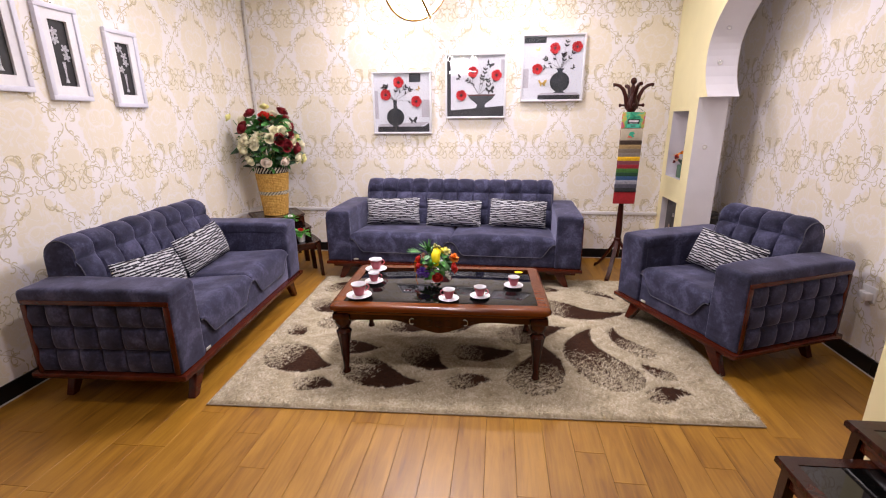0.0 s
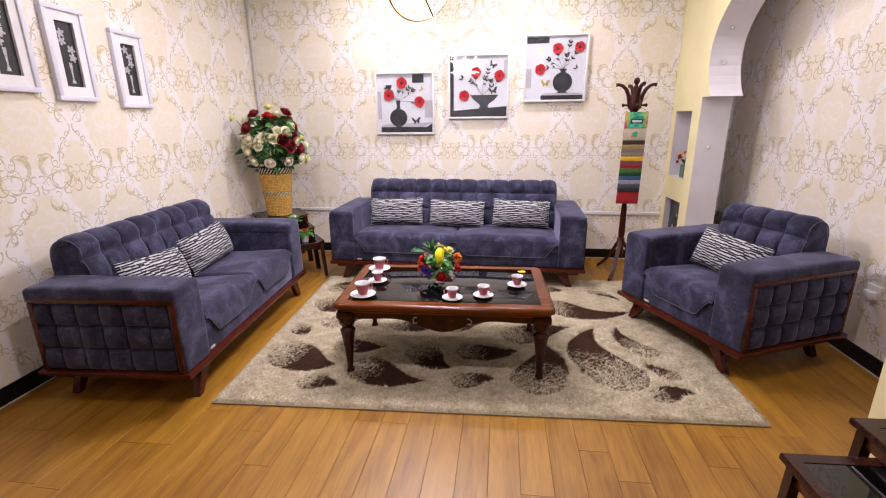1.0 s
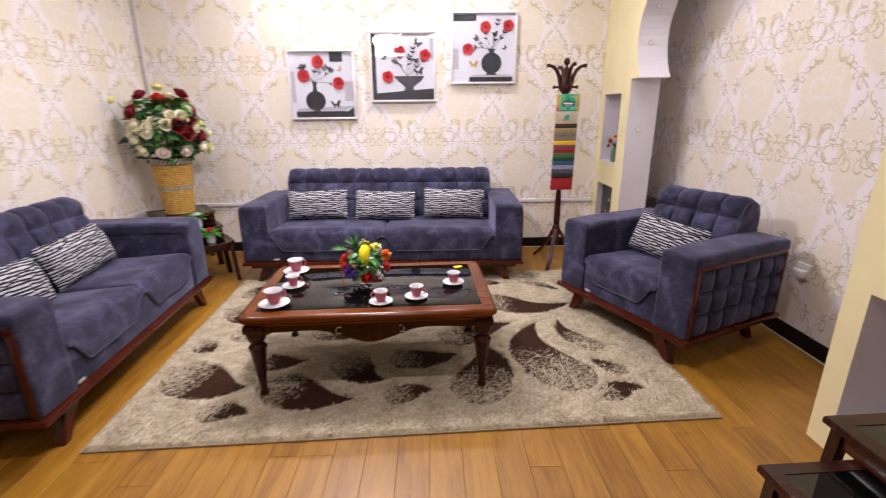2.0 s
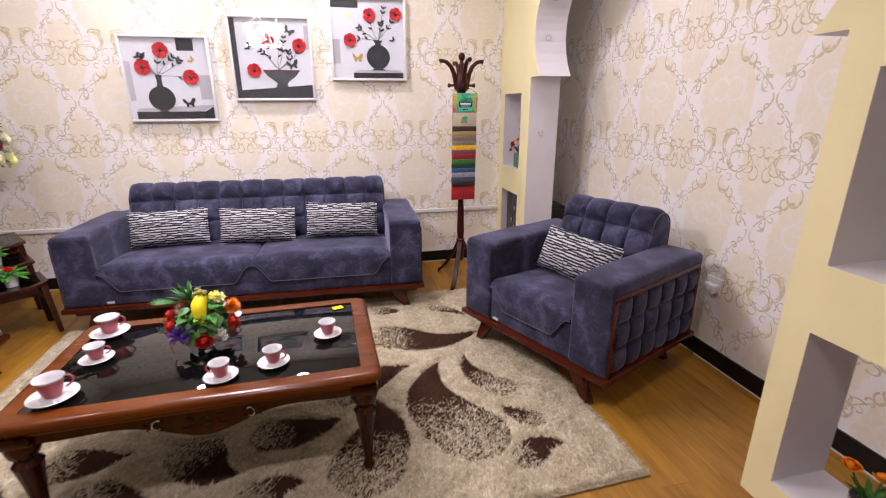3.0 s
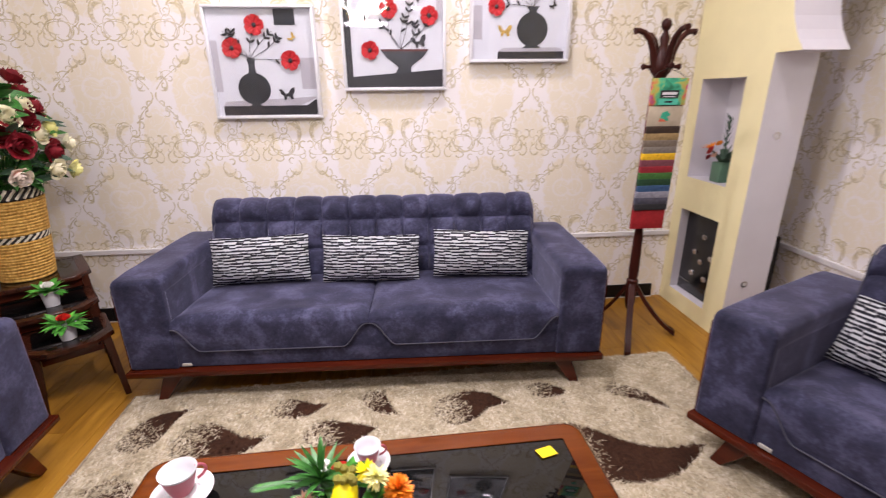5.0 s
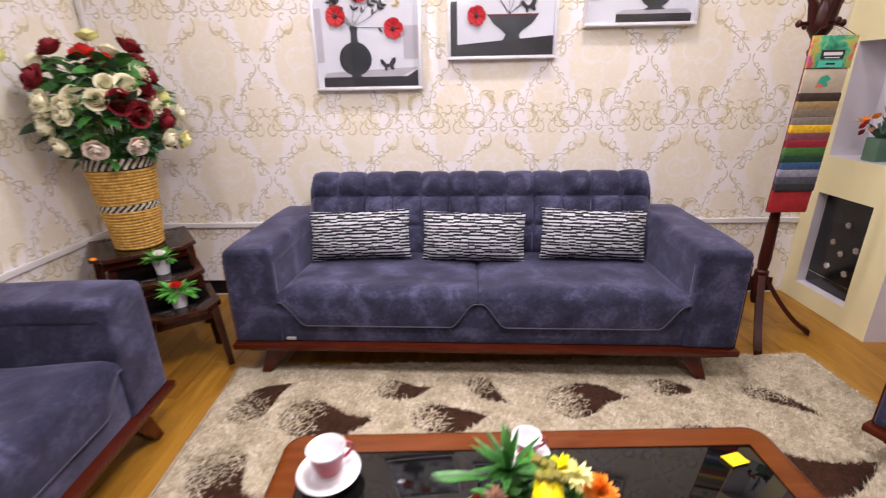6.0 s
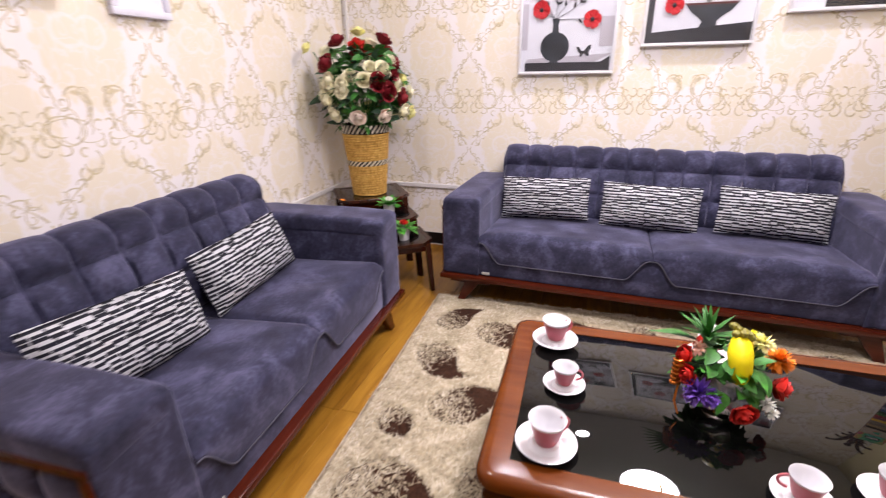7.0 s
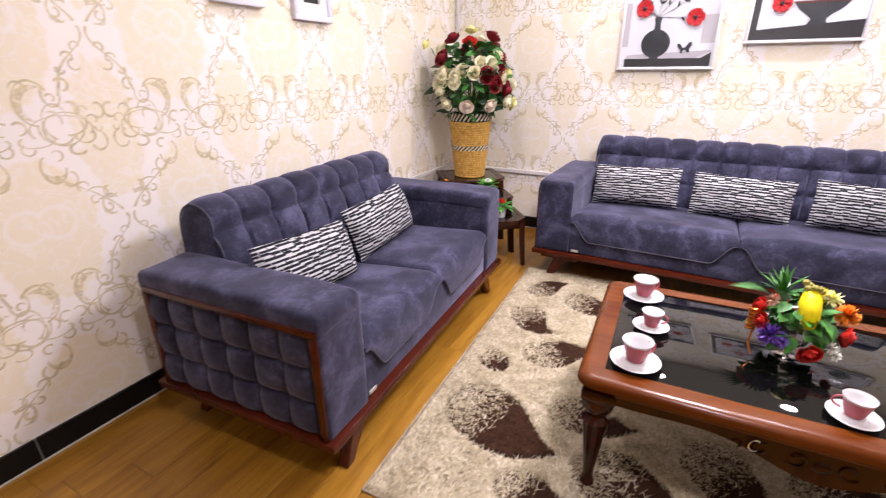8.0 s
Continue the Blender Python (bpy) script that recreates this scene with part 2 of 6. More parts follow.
def cushion_cloth():
    """White cloth with short black dashes that step from row to row."""
    k = Mat("dash_cloth", rough=0.9, spec=0.2)
    x, y, z = k.xyz()
    rows = 15.0 / 0.25

    def rand(a, b):
        return ((a * 12.9898 + b * 78.233).op("SINE") * 4375.85).op("FRACT")
    band0 = (z * rows + 40.0).op("FLOOR")
    xs = x * 28.0 + rand(band0, band0) * 7.0 + 40.0
    seg, fx = xs.op("FLOOR"), xs.op("FRACT")
    jog = rand(band0 + 3.0, seg).op("GREATER_THAN", 0.62) * 0.28
    band = (z * rows + 40.0).op("FRACT") - jog
    thick = rand(seg, band0 + 1.0) * 0.22 + 0.47
    dark = (band - 0.04).smooth(-0.05, 0.05, 0.0, 1.0) * (band - thick - 0.04).smooth(-0.05, 0.05, 1.0, 0.0)
    gap = fx.smooth(0.0, 0.10, 0.0, 1.0).high(rand(seg + 9.0, band0).op("GREATER_THAN", 0.45))
    dark = dark * gap
    riser = (fx - 0.07).absolute().smooth(0.05, 0.09, 1.0, 0.0) * rand(seg + 5.0, band0 + 2.0).op("GREATER_THAN", 0.72)
    dark = dark.high(riser)
    fine = k.noise(260, 2)
    k.color(k.mix(dark, k.mix(fine, (0.40, 0.405, 0.44), (0.60, 0.605, 0.64)), k.mix(fine, (0.005, 0.005, 0.009), (0.022, 0.022, 0.032))))
    k.bump(dark * -0.5 + fine * 0.5, 0.5, 0.0025)
    return k.m


def rug_pile():
    k = Mat("rug_pile", rough=0.95, spec=0.15)
    dark, tuft = k.attribute("dark"), k.attribute("tuft")
    fine = k.noise(55, 4, 0.65)
    light = k.ramp(tuft * 0.6 + fine * 0.4, (0.20, (0.12, 0.095, 0.055)), (0.5, (0.44, 0.375, 0.258)), (0.80, (0.80, 0.74, 0.61)))
    brown = k.ramp(tuft * 0.5 + fine * 0.5, (0.25, (0.018, 0.009, 0.006)), (0.75, (0.070, 0.030, 0.016)))
    k.color(k.mix(dark, light, brown))
    k.bump(fine, 0.4, 0.003)
    return k.m


def rope():
    k = Mat("jute_rope", rough=0.85, spec=0.2)
    w = k.noise(90, 3, 0.6, k.at((1, 1, 0.35), (0.5, 0.3, 0)))
    k.color(k.ramp(w, (0.3, (0.32, 0.165, 0.035)), (0.55, (0.58, 0.34, 0.085)), (0.75, (0.74, 0.49, 0.16))))
    k.bump(w, 0.7, 0.003)
    return k.m


SUEDE = velvet()
CHERRY = wood("cherry_wood", (0.042, 0.006, 0.002), (0.066, 0.010, 0.0035), (0.096, 0.016, 0.006), 0.22, "x", 0.6)
TABLE_WOOD = wood("table_wood", (0.072, 0.014, 0.0014), (0.110, 0.025, 0.0026), (0.150, 0.038, 0.004), 0.22, "x", 0.6)
# copy of the table wood with the shade under the top put into its colour
TABLE_SHADED = wood("table_shaded_wood", (0.020, 0.004, 0.002), (0.036, 0.007, 0.003), (0.056, 0.011, 0.004), 0.16, "z", 0.6)
DARK_WOOD = wood("dark_wood", (0.014, 0.004, 0.002), (0.030, 0.008, 0.004), (0.056, 0.015, 0.007), 0.22, "z")
RACK_WOOD = wood("mahogany", (0.022, 0.004, 0.003), (0.042, 0.008, 0.005), (0.070, 0.015, 0.008), 0.36, "z")
for node in RACK_WOOD.node_tree.nodes:
    if node.type == "BSDF_PRINCIPLED":
        node.inputs["Coat Weight"].default_value = 0.0
        node.inputs["Specular IOR Level"].default_value = 0.22
OAK = oak()
PIPING = plain("grey_piping", (0.06, 0.06, 0.09), 0.6)
CLOTH = cushion_cloth()
BLACK_GLASS = Mat("black_glass", (0.003, 0.003, 0.003), 0.02, 0, 0.5).m
YELLOW_PAINT = plain("yellow_paint", (0.80, 0.73, 0.43), 0.6, 0, 0.04, 3, 0.08)
WHITE_PAINT = plain("white_paint", (0.72, 0.70, 0.74), 0.6, 0, 0.04, 3, 0.08)
CEILING_PAINT = plain("ceiling_paint", (0.82, 0.82, 0.81), 0.7, 0, 0.03, 2, 0.06)
WHITE_TRIM = plain("white_trim", (0.70, 0.68, 0.68), 0.4, 0, 0.05, 8, 0.05)
BLACK_TILE = plain("black_tile", (0.006, 0.006, 0.007), 0.3, 0, 0.3, 12, 0.02, 0.25)
GROUT = plain("white_grout", (0.55, 0.54, 0.52), 0.8)
RUG = rug_pile()
RUG_EDGE = plain("rug_binding", (0.40, 0.34, 0.26), 0.9, 0, 0.15, 60, 0.3)
CERAMIC = plain("white_ceramic", (0.66, 0.655, 0.68), 0.12, 0, 0.02, 10, 0.0)
PINK = plain("pink_glaze", (0.46, 0.095, 0.130), 0.38, 0, 0.06, 30, 0.0)
ROPE = rope()
BRAID_LIGHT = plain("pale_braid", (0.66, 0.60, 0.48), 0.85, 0, 0.15, 60, 0.3)
BRAID_DARK = plain("dark_braid", (0.020, 0.018, 0.015), 0.8, 0, 0.2, 60, 0.3)
LEAF = plain("leaf", (0.034, 0.150, 0.022), 0.5, 0, 0.55, 40, 0.1)
LEAF_BRIGHT = plain("bright_leaf", (0.06, 0.27, 0.03), 0.45, 0, 0.5, 40, 0.1)
LEAF_GREY = plain("dusty_leaf", (0.05, 0.10, 0.06), 0.6, 0, 0.4, 40, 0.1)
CRIMSON = plain("crimson_petal", (0.20, 0.004, 0.012), 0.65, 0, 0.4, 30, 0.1)
SCARLET = plain("scarlet_petal", (0.55, 0.015, 0.008), 0.6, 0, 0.3, 30, 0.1)
CREAM = plain("cream_petal", (0.88, 0.84, 0.62), 0.65, 0, 0.12, 20, 0.1)
LEMON = plain("lemon_petal", (0.88, 0.85, 0.36), 0.6, 0, 0.15, 20, 0.1)
PEACH = plain("peach_petal", (0.80, 0.50, 0.38), 0.65, 0, 0.2, 20, 0.1)
BLUSH = plain("blush_petal", (0.88, 0.76, 0.66), 0.65, 0, 0.12, 20, 0.1)
YELLOW = plain("bright_yellow", (0.85, 0.72, 0.0), 0.5, 0, 0.1, 20, 0.1)
ORANGE = plain("orange_petal", (0.85, 0.25, 0.01), 0.6, 0, 0.25, 30, 0.1)
PURPLE = plain("purple_petal", (0.13, 0.05, 0.36), 0.6, 0, 0.35, 30, 0.1)
WHITE_PETAL = plain("white_petal", (0.80, 0.80, 0.74), 0.65, 0, 0.06, 30, 0.1)
GOLD = plain("gold_metal", (0.80, 0.52, 0.18), 0.22, 1.0, 0.1, 30, 0.0)
CHROME = plain("chrome", (0.75, 0.75, 0.77), 0.15, 1.0, 0.03, 30, 0.0)
RIBBON = plain("orange_ribbon", (0.70, 0.20, 0.02), 0.25, 0.6, 0.3, 60, 0.0)
LED = glow("led_light", (1.0, 0.97, 0.92), 45.0)
DIFFUSER = glow("downlight_diffuser", (1.0, 0.97, 0.92), 9.0)
GLASS = clear_glass("clear_glass")
PANE = thin_glass("picture_glass")
YELLOW_POT = plain("yellow_pot", (0.80, 0.68, 0.02), 0.35, 0, 0.06, 10, 0.03)
GREEN_POT = plain("green_pot", (0.10, 0.20, 0.13), 0.5, 0, 0.15, 10, 0.05)
BLACK_PANEL = plain("black_panel", (0.008, 0.008, 0.010), 0.2, 0, 0.3, 20, 0.03)
FRAME_SILVER = plain("silver_frame", (0.76, 0.76, 0.79), 0.3, 0.12, 0.04, 30, 0.05)
FRAME_WHITE = plain("white_frame", (0.70, 0.70, 0.80), 0.35, 0, 0.04, 30, 0.05)
MAT_WHITE = plain("white_mat", (0.80, 0.79, 0.83), 0.8, 0, 0.03, 30, 0.08)
PRINT_PALE = plain("pale_print", (0.66, 0.67, 0.72), 0.6, 0, 0.05, 4, 0.03)
PRINT_GREY = plain("grey_print", (0.45, 0.43, 0.47), 0.6, 0, 0.06, 8, 0.03)
PRINT_BLACK = plain("black_print", (0.022, 0.022, 0.027), 0.45, 0, 0.25, 8, 0.03)
PRINT_SLATE = plain("slate_print", (0.035, 0.040, 0.048), 0.35, 0, 0.5, 9, 0.03)
POPPY = plain("poppy_paper", (0.55, 0.012, 0.020), 0.6, 0, 0.3, 60, 0.1)
GOLD_PRINT = plain("gold_print", (0.50, 0.32, 0.07), 0.5, 0, 0.3, 60, 0.05)
DARK_PHOTO = plain("dark_photo", (0.018, 0.018, 0.022), 0.35, 0, 0.4, 20, 0.0)
SILVER_PHOTO = plain("silver_photo", (0.42, 0.42, 0.46), 0.4, 0, 0.5, 120, 0.0)
PLASTIC = plain("white_plastic", (0.74, 0.73, 0.72), 0.35, 0, 0.03, 30, 0.0)
TAG = plain("silver_tag", (0.62, 0.60, 0.55), 0.35, 0.3, 0.1, 200, 0.0)
PAPER = plain("price_paper", (0.90, 0.62, 0.0), 0.6, 0, 0.05, 30, 0.0)

PAPER_NORTH = wallpaper("wallpaper_north", "x", -1.829)
PAPER_WEST = wallpaper("wallpaper_west", "y", 2.217)
PAPER_EAST = wallpaper("wallpaper_east", "y", 2.85)


# ---- building blocks ----
def smooth(me, angle=40):
    for p in me.polygons:
        p.use_smooth = True
    me.set_sharp_from_angle(angle=radians(angle))


def mesh_of(name, bm, materials, soft=True):
    bmesh.ops.recalc_face_normals(bm, faces=bm.faces)
    me = bpy.data.meshes.new(name)
    bm.to_mesh(me)
    bm.free()
    for m in materials if isinstance(materials, (list, tuple)) else [materials]:
        me.materials.append(m)
    if soft:
        smooth(me)
    return me


def part(name, bm, material, parent, label="", soft=True):
    ob = new(name, bm if isinstance(bm, bpy.types.Mesh) else mesh_of(name, bm, material, soft))
    ob.parent = parent
    return tagged(ob, label)


def thing(name, m, label, category, group="", kind=""):
    ob = new(name)
    ob.empty_display_size = 0.05
    ob.matrix_basis = m
    return tagged(ob, label, category, group, kind)


def structure(name, bm, material, label, category, soft=False):
    return tagged(new(name, mesh_of(name, bm, material, soft)), label, category, kind="structure")


def box(bm, x0, x1, y0, y1, z0, z1, bevel=0.0, segments=2, m=None):
    made = bmesh.ops.create_cube(bm, size=1.0)["verts"]
    for v in made:
        v.co = Vector((x0 + (v.co.x + 0.5) * (x1 - x0), y0 + (v.co.y + 0.5) * (y1 - y0), z0 + (v.co.z + 0.5) * (z1 - z0)))
        if m:
            v.co = m @ v.co
    if bevel:
        edges = list({e for v in made for e in v.link_edges})
        bmesh.ops.bevel(bm, geom=edges, offset=bevel, segments=segments, affect="EDGES", profile=0.5, clamp_overlap=True)
    return bm


def boxed(*args, **kw):
    return box(bmesh.new(), *args, **kw)


def lathe(bm, profile, n=24, m=Matrix(), cap=True):
    rings = []
    for r, z in profile:
        rings.append([bm.verts.new(m @ Vector((r * math.cos(2 * math.pi * i / n), r * math.sin(2 * math.pi * i / n), z))) for i in range(n)])
    for a, b in zip(rings, rings[1:]):
        for i in range(n):
            bm.faces.new((a[i], a[(i + 1) % n], b[(i + 1) % n], b[i]))
    if cap:
        bm.faces.new(rings[0][::-1])
        bm.faces.new(rings[-1])
    return bm


def turned(profile, n=24, m=Matrix(), cap=True):
    return lathe(bmesh.new(), profile, n, m, cap)


def tube(bm, points, radius, sides=8, closed=False):
    """A round bar along points; radius a number or a function of 0..1."""
    points = [Vector(p) for p in points]
    n, rings = len(points), []
    up = Vector((0, 0, 1))
    for i, p in enumerate(points):
        a, b = points[i - 1] if i or closed else p, points[(i + 1) % n] if i < n - 1 or closed else p
        d = (b - a).normalized()
        if abs(d.dot(up)) > 0.95:
            up = Vector((1, 0, 0)) if abs(d.x) < 0.9 else Vector((0, 1, 0))
        s = d.cross(up).normalized()
        w = s.cross(d).normalized()
        up = w
        r = radius(i / max(1, n - 1)) if callable(radius) else radius
        rings.append([bm.verts.new(p + r * (math.cos(2 * math.pi * k / sides) * s + math.sin(2 * math.pi * k / sides) * w)) for k in range(sides)])
    for a, b in zip(rings, rings[1:] + rings[:1] if closed else rings[1:]):
        for k in range(sides):
            bm.faces.new((a[k], a[(k + 1) % sides], b[(k + 1) % sides], b[k]))
    if not closed:
        bm.faces.new(rings[0][::-1])
        bm.faces.new(rings[-1])
    return bm


def piped(points, radius, sides=8, closed=False):
    return tube(bmesh.new(), points, radius, sides, closed)


def prism(bm, outline, depth, m=Matrix()):
    """A flat outline in x, z given a depth along y."""
    a = [bm.verts.new(m @ Vector((x, 0, z))) for x, z in outline]
    b = [bm.verts.new(m @ Vector((x, depth, z))) for x, z in outline]
    bm.faces.new(a)
    bm.faces.new(b[::-1])
    for i in range(len(a)):
        j = (i + 1) % len(a)
        bm.faces.new((a[i], b[i], b[j], a[j]))
    return bm


def grid(bm, nu, nv, f):
    """A sheet of nu x nv cells through f(u, v)."""
    vs = [[bm.verts.new(f(i / nu, j / nv)) for i in range(nu + 1)] for j in range(nv + 1)]
    for j in range(nv):
        for i in range(nu):
            bm.faces.new((vs[j][i], vs[j][i + 1], vs[j + 1][i + 1], vs[j + 1][i]))
    return vs


def disc(cx, cz, r, n=20, sx=1.0, sz=1.0, turn=0.0):
    c, s = math.cos(turn), math.sin(turn)
    out = []
    for i in range(n):
        a, b = r * sx * math.cos(2 * math.pi * i / n), r * sz * math.sin(2 * math.pi * i / n)
        out.append((cx + a * c - b * s, cz + a * s + b * c))
    return out


# ---- the room ----
XW, YN, YS = -2.53, 4.78, -2.6
XE = 2.325                           # the wall behind the arch
ARCH = pose(1.765, 1.860, 0)         # along its own y; x goes into the wall


bm = bmesh.new()
box(bm, XW - 0.15, 2.75, YN, YN + 0.15, 0, CEIL)
structure("wall_north", bm, PAPER_NORTH, "cream damask wallpaper with gold scrolls", "wall")
bm = bmesh.new()
box(bm, XW - 0.15, XW, YS, YN, 0, CEIL)
structure("wall_west", bm, PAPER_WEST, "cream damask wallpaper with gold scrolls", "wall")
bm = bmesh.new()
box(bm, XE, XE + 0.15, YS, YN, 0, CEIL)
structure("wall_east", bm, PAPER_EAST, "cream damask wallpaper behind the arch", "wall")
# assumed wall, never in view; its grey is kept dark to cut bounced light
bm = bmesh.new()
box(bm, XW - 0.15, 2.9, YS - 0.15, YS, 0, CEIL)
structure("wall_south", bm, plain("low_bounce_paint", (0.26, 0.25, 0.24), 0.7), "assumed plain wall, grey to cut bounced light", "wall")
bm = bmesh.new()
box(bm, XW - 0.15, 2.9, YS - 0.15, YN + 0.15, CEIL, CEIL + 0.1)
structure("ceiling", bm, CEILING_PAINT, "plain white painted ceiling", "ceiling")

# the arch wall: two piers with niches under a horseshoe arch
T = 0.24
bm = bmesh.new()
S0, S1, SN = 0.0, 2.265, 2.918        # near pier's edge, far pier's edge, north wall
box(bm, 0, T, -4.6, -0.80, 0, CEIL)
box(bm, 0, T, -0.105, S0, 0, CEIL)
for a, b in ((0, 0.118), (0.715, 0.942), (1.51, CEIL)):
    box(bm, 0, T, -0.80, -0.105, a, b)
N0, N1 = 2.437, 2.812                # the far pier's niches
box(bm, 0, T, S1, N0, 0, CEIL)
box(bm, 0, T, N1, SN, 0, CEIL)
for a, b in ((0, 0.12), (0.692, 0.905), (1.508, CEIL)):
    box(bm, 0, T, N0, N1, a, b)
box(bm, T - 0.05, T, N0, N1, 0.905, 1.508)
CY, CZ = 1.110, 1.93
curve = []
for i in range(41):
    a = math.pi * i / 40
    curve.append((CY + 1.115 * math.cos(a), CZ + 0.58 * math.sin(a)))
low = [(CY + 1.115 - 0.120 * q ** 2.2, CZ - 0.315 * q) for q in (1.0, 0.85, 0.7, 0.5, 0.25)]
outline = [(S1, CEIL), (S1, 1.615)] + low + curve + [(2 * CY - y, z) for y, z in low[::-1]] + [(S0, 1.615), (S0, CEIL)]
fa = [bm.verts.new((0, y, z)) for y, z in outline]
fb = [bm.verts.new((T, y, z)) for y, z in outline]
bm.faces.new(fa)
bm.faces.new(fb[::-1])
for i in range(len(fa) - 1):
    bm.faces.new((fa[i], fb[i], fb[i + 1], fa[i + 1]))
for f in bm.faces:
    f.material_index = 0 if abs(f.normal.x) > 0.9 and f.calc_center_median().x < 0.02 else 1
bm.normal_update()
for f in bm.faces:
    f.material_index = 0 if abs(f.normal.x) > 0.9 and f.calc_center_median().x < 0.02 else 1
arch = structure("arch_wall", bm, [YELLOW_PAINT, WHITE_PAINT], "pale yellow arch wall with niches and white reveals", "arch")
arch.matrix_basis = ARCH

# black cabinet door with studs in the low niche
panel = thing("niche_cabinet", ARCH @ pose(0.055, 2.438, 0.122), "black cabinet front with glass flower studs in a niche", "cabinet")
part("door", boxed(0, 0.04, 0, 0.373, 0, 0.568, bevel=0.004), BLACK_PANEL, panel)
part("door_edge", boxed(-0.004, 0.0, 0.01, 0.36, 0.075, 0.079), CHROME, panel)
for sy, sz in ((0.17, 0.42), (0.24, 0.30), (0.08, 0.30), (0.17, 0.25), (0.11, 0.15), (0.24, 0.15)):
    bm = bmesh.new()
    for k in range(6):
        a = k * math.pi / 3
        bmesh.ops.create_icosphere(bm, subdivisions=1, radius=0.0085, matrix=Matrix.Translation((-0.003, sy + 0.013 * math.cos(a), sz + 0.013 * math.sin(a))))
    bmesh.ops.create_icosphere(bm, subdivisions=1, radius=0.008, matrix=Matrix.Translation((-0.004, sy, sz)))
    part("stud", bm, CHROME, panel, "clear glass flower stud")

# small spots let into the white reveals; the first two, unseen, are assumed
for y, z, turn in ((CY + 0.50, CZ + 0.518, 60), (CY - 0.50, CZ + 0.518, 120), (S1, 1.211, 0), (S1, 0.36, 0), (CY + 1.105, 1.88, 2), (CY + 1.035, 2.12, 24)):
    spot = thing("arch_spot", ARCH @ pose(0.10, y - 0.001, z, 90 - turn), "small chrome spotlight set in the white reveal", "spotlight", "arch spots")
    part("rim", turned([(0.011, 0), (0.020, 0), (0.020, 0.004), (0.011, 0.004), (0.011, 0)], 20, cap=False), CHROME, spot)
    part("lens", turned([(0.0105, 0), (0.0105, 0.002)], 16), PLASTIC, spot)

# chair rail, corner trunking
bm = bmesh.new()
box(bm, XW, 1.76, YN - 0.018, YN, 0.475, 0.508, 0.004)
structure("trim_north", bm, WHITE_TRIM, "slim off-white rail along the wallpaper", "trim")
bm = bmesh.new()
box(bm, XW, XW + 0.018, 2.7, YN - 0.018, 0.500, 0.533, 0.004)
structure("trim_west", bm, WHITE_TRIM, "slim off-white rail along the wallpaper", "trim")
bm = bmesh.new()
box(bm, XE - 0.018, XE, 3.0, 4.75, 0.475, 0.508, 0.004)
structure("trim_east", bm, WHITE_TRIM, "slim off-white rail behind the arch", "trim")
bm = bmesh.new()
box(bm, XW + 0.022, XW + 0.045, YN - 0.022, YN, 0.508, CEIL, 0.003)
structure("corner_trunking", bm, WHITE_TRIM, "white cable trunking in the corner", "trim")

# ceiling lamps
# the two fittings in the alcove are added, none is known there
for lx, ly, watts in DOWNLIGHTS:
    d = thing("downlight", pose(lx, ly, CEIL - 0.022), "assumed round white recessed ceiling downlight", "ceiling light", "downlights")
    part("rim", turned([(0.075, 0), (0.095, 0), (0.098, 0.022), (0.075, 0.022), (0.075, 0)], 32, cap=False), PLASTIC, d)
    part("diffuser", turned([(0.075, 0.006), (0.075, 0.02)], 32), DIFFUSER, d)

ch = thing("chandelier", pose(LAMP[0], LAMP[1], 0), "gold ring chandelier with curved white led bands", "chandelier")
part("canopy", turned([(0.0, CEIL - 0.05), (0.07, CEIL - 0.05), (0.075, CEIL), (0.0, CEIL)], 24, cap=False), GOLD, ch)
for k in range(3):
    a = k * 2 * math.pi / 3 + 0.4
    part("cable", piped([(0.02 * math.cos(a), 0.02 * math.sin(a), CEIL - 0.05), (0.19 * math.cos(a), 0.19 * math.sin(a), 2.31)], 0.0015, 5), CHROME, ch)
for k, (r, tilt, z) in enumerate(((0.215, 16, 2.22), (0.205, -62, 2.25), (0.205, 64, 2.25))):
    m = pose(0, 0, z, tilt, 12 * k, 40 * k)
    pts = [m @ Vector((r * math.cos(2 * math.pi * i / 48), r * math.sin(2 * math.pi * i / 48), 0)) for i in range(48)]
    inn = [m @ Vector(((r - 0.022) * math.cos(2 * math.pi * i / 48), (r - 0.022) * math.sin(2 * math.pi * i / 48), 0)) for i in range(48)]
    part("ring", piped(pts, 0.009, 8, True), GOLD, ch)
    part("led_band", piped(inn, 0.011, 8, True), LED, ch)


core = bmesh.new()
bmesh.ops.create_uvsphere(core, u_segments=20, v_segments=12, radius=0.075, matrix=Matrix.Translation((0, 0, 2.17)))
part("globe", core, LED, ch, "glowing white globe")


# ---- seating ----
def seat_profile(D):
    """Back cushion section, front foot to back foot, as (y, z)."""
    pts = [(0.575, 0.40), (0.600, 0.52), (0.625, 0.63), (0.645, 0.715)]
    for i in range(1, 9):
        a = math.radians(170 - i * 21)
        pts.append((0.745 + 0.085 * math.cos(a), 0.772 + 0.085 * math.sin(a)))
    pts += [(D - 0.01, 0.70), (D - 0.012, 0.5), (D - 0.02, 0.20)]
    return pts


def along(pts, s):
    lengths = [math.dist(a, b) for a, b in zip(pts, pts[1:])]
    s *= sum(lengths)
    for (a, b), d in zip(zip(pts, pts[1:]), lengths):
        if s <= d or b == pts[-1]:
            q = min(1.0, s / d)
            return Vector((a[0] + (b[0] - a[0]) * q, a[1] + (b[1] - a[1]) * q)), Vector((b[1] - a[1], -(b[0] - a[0]))).normalized() * -1
        s -= d


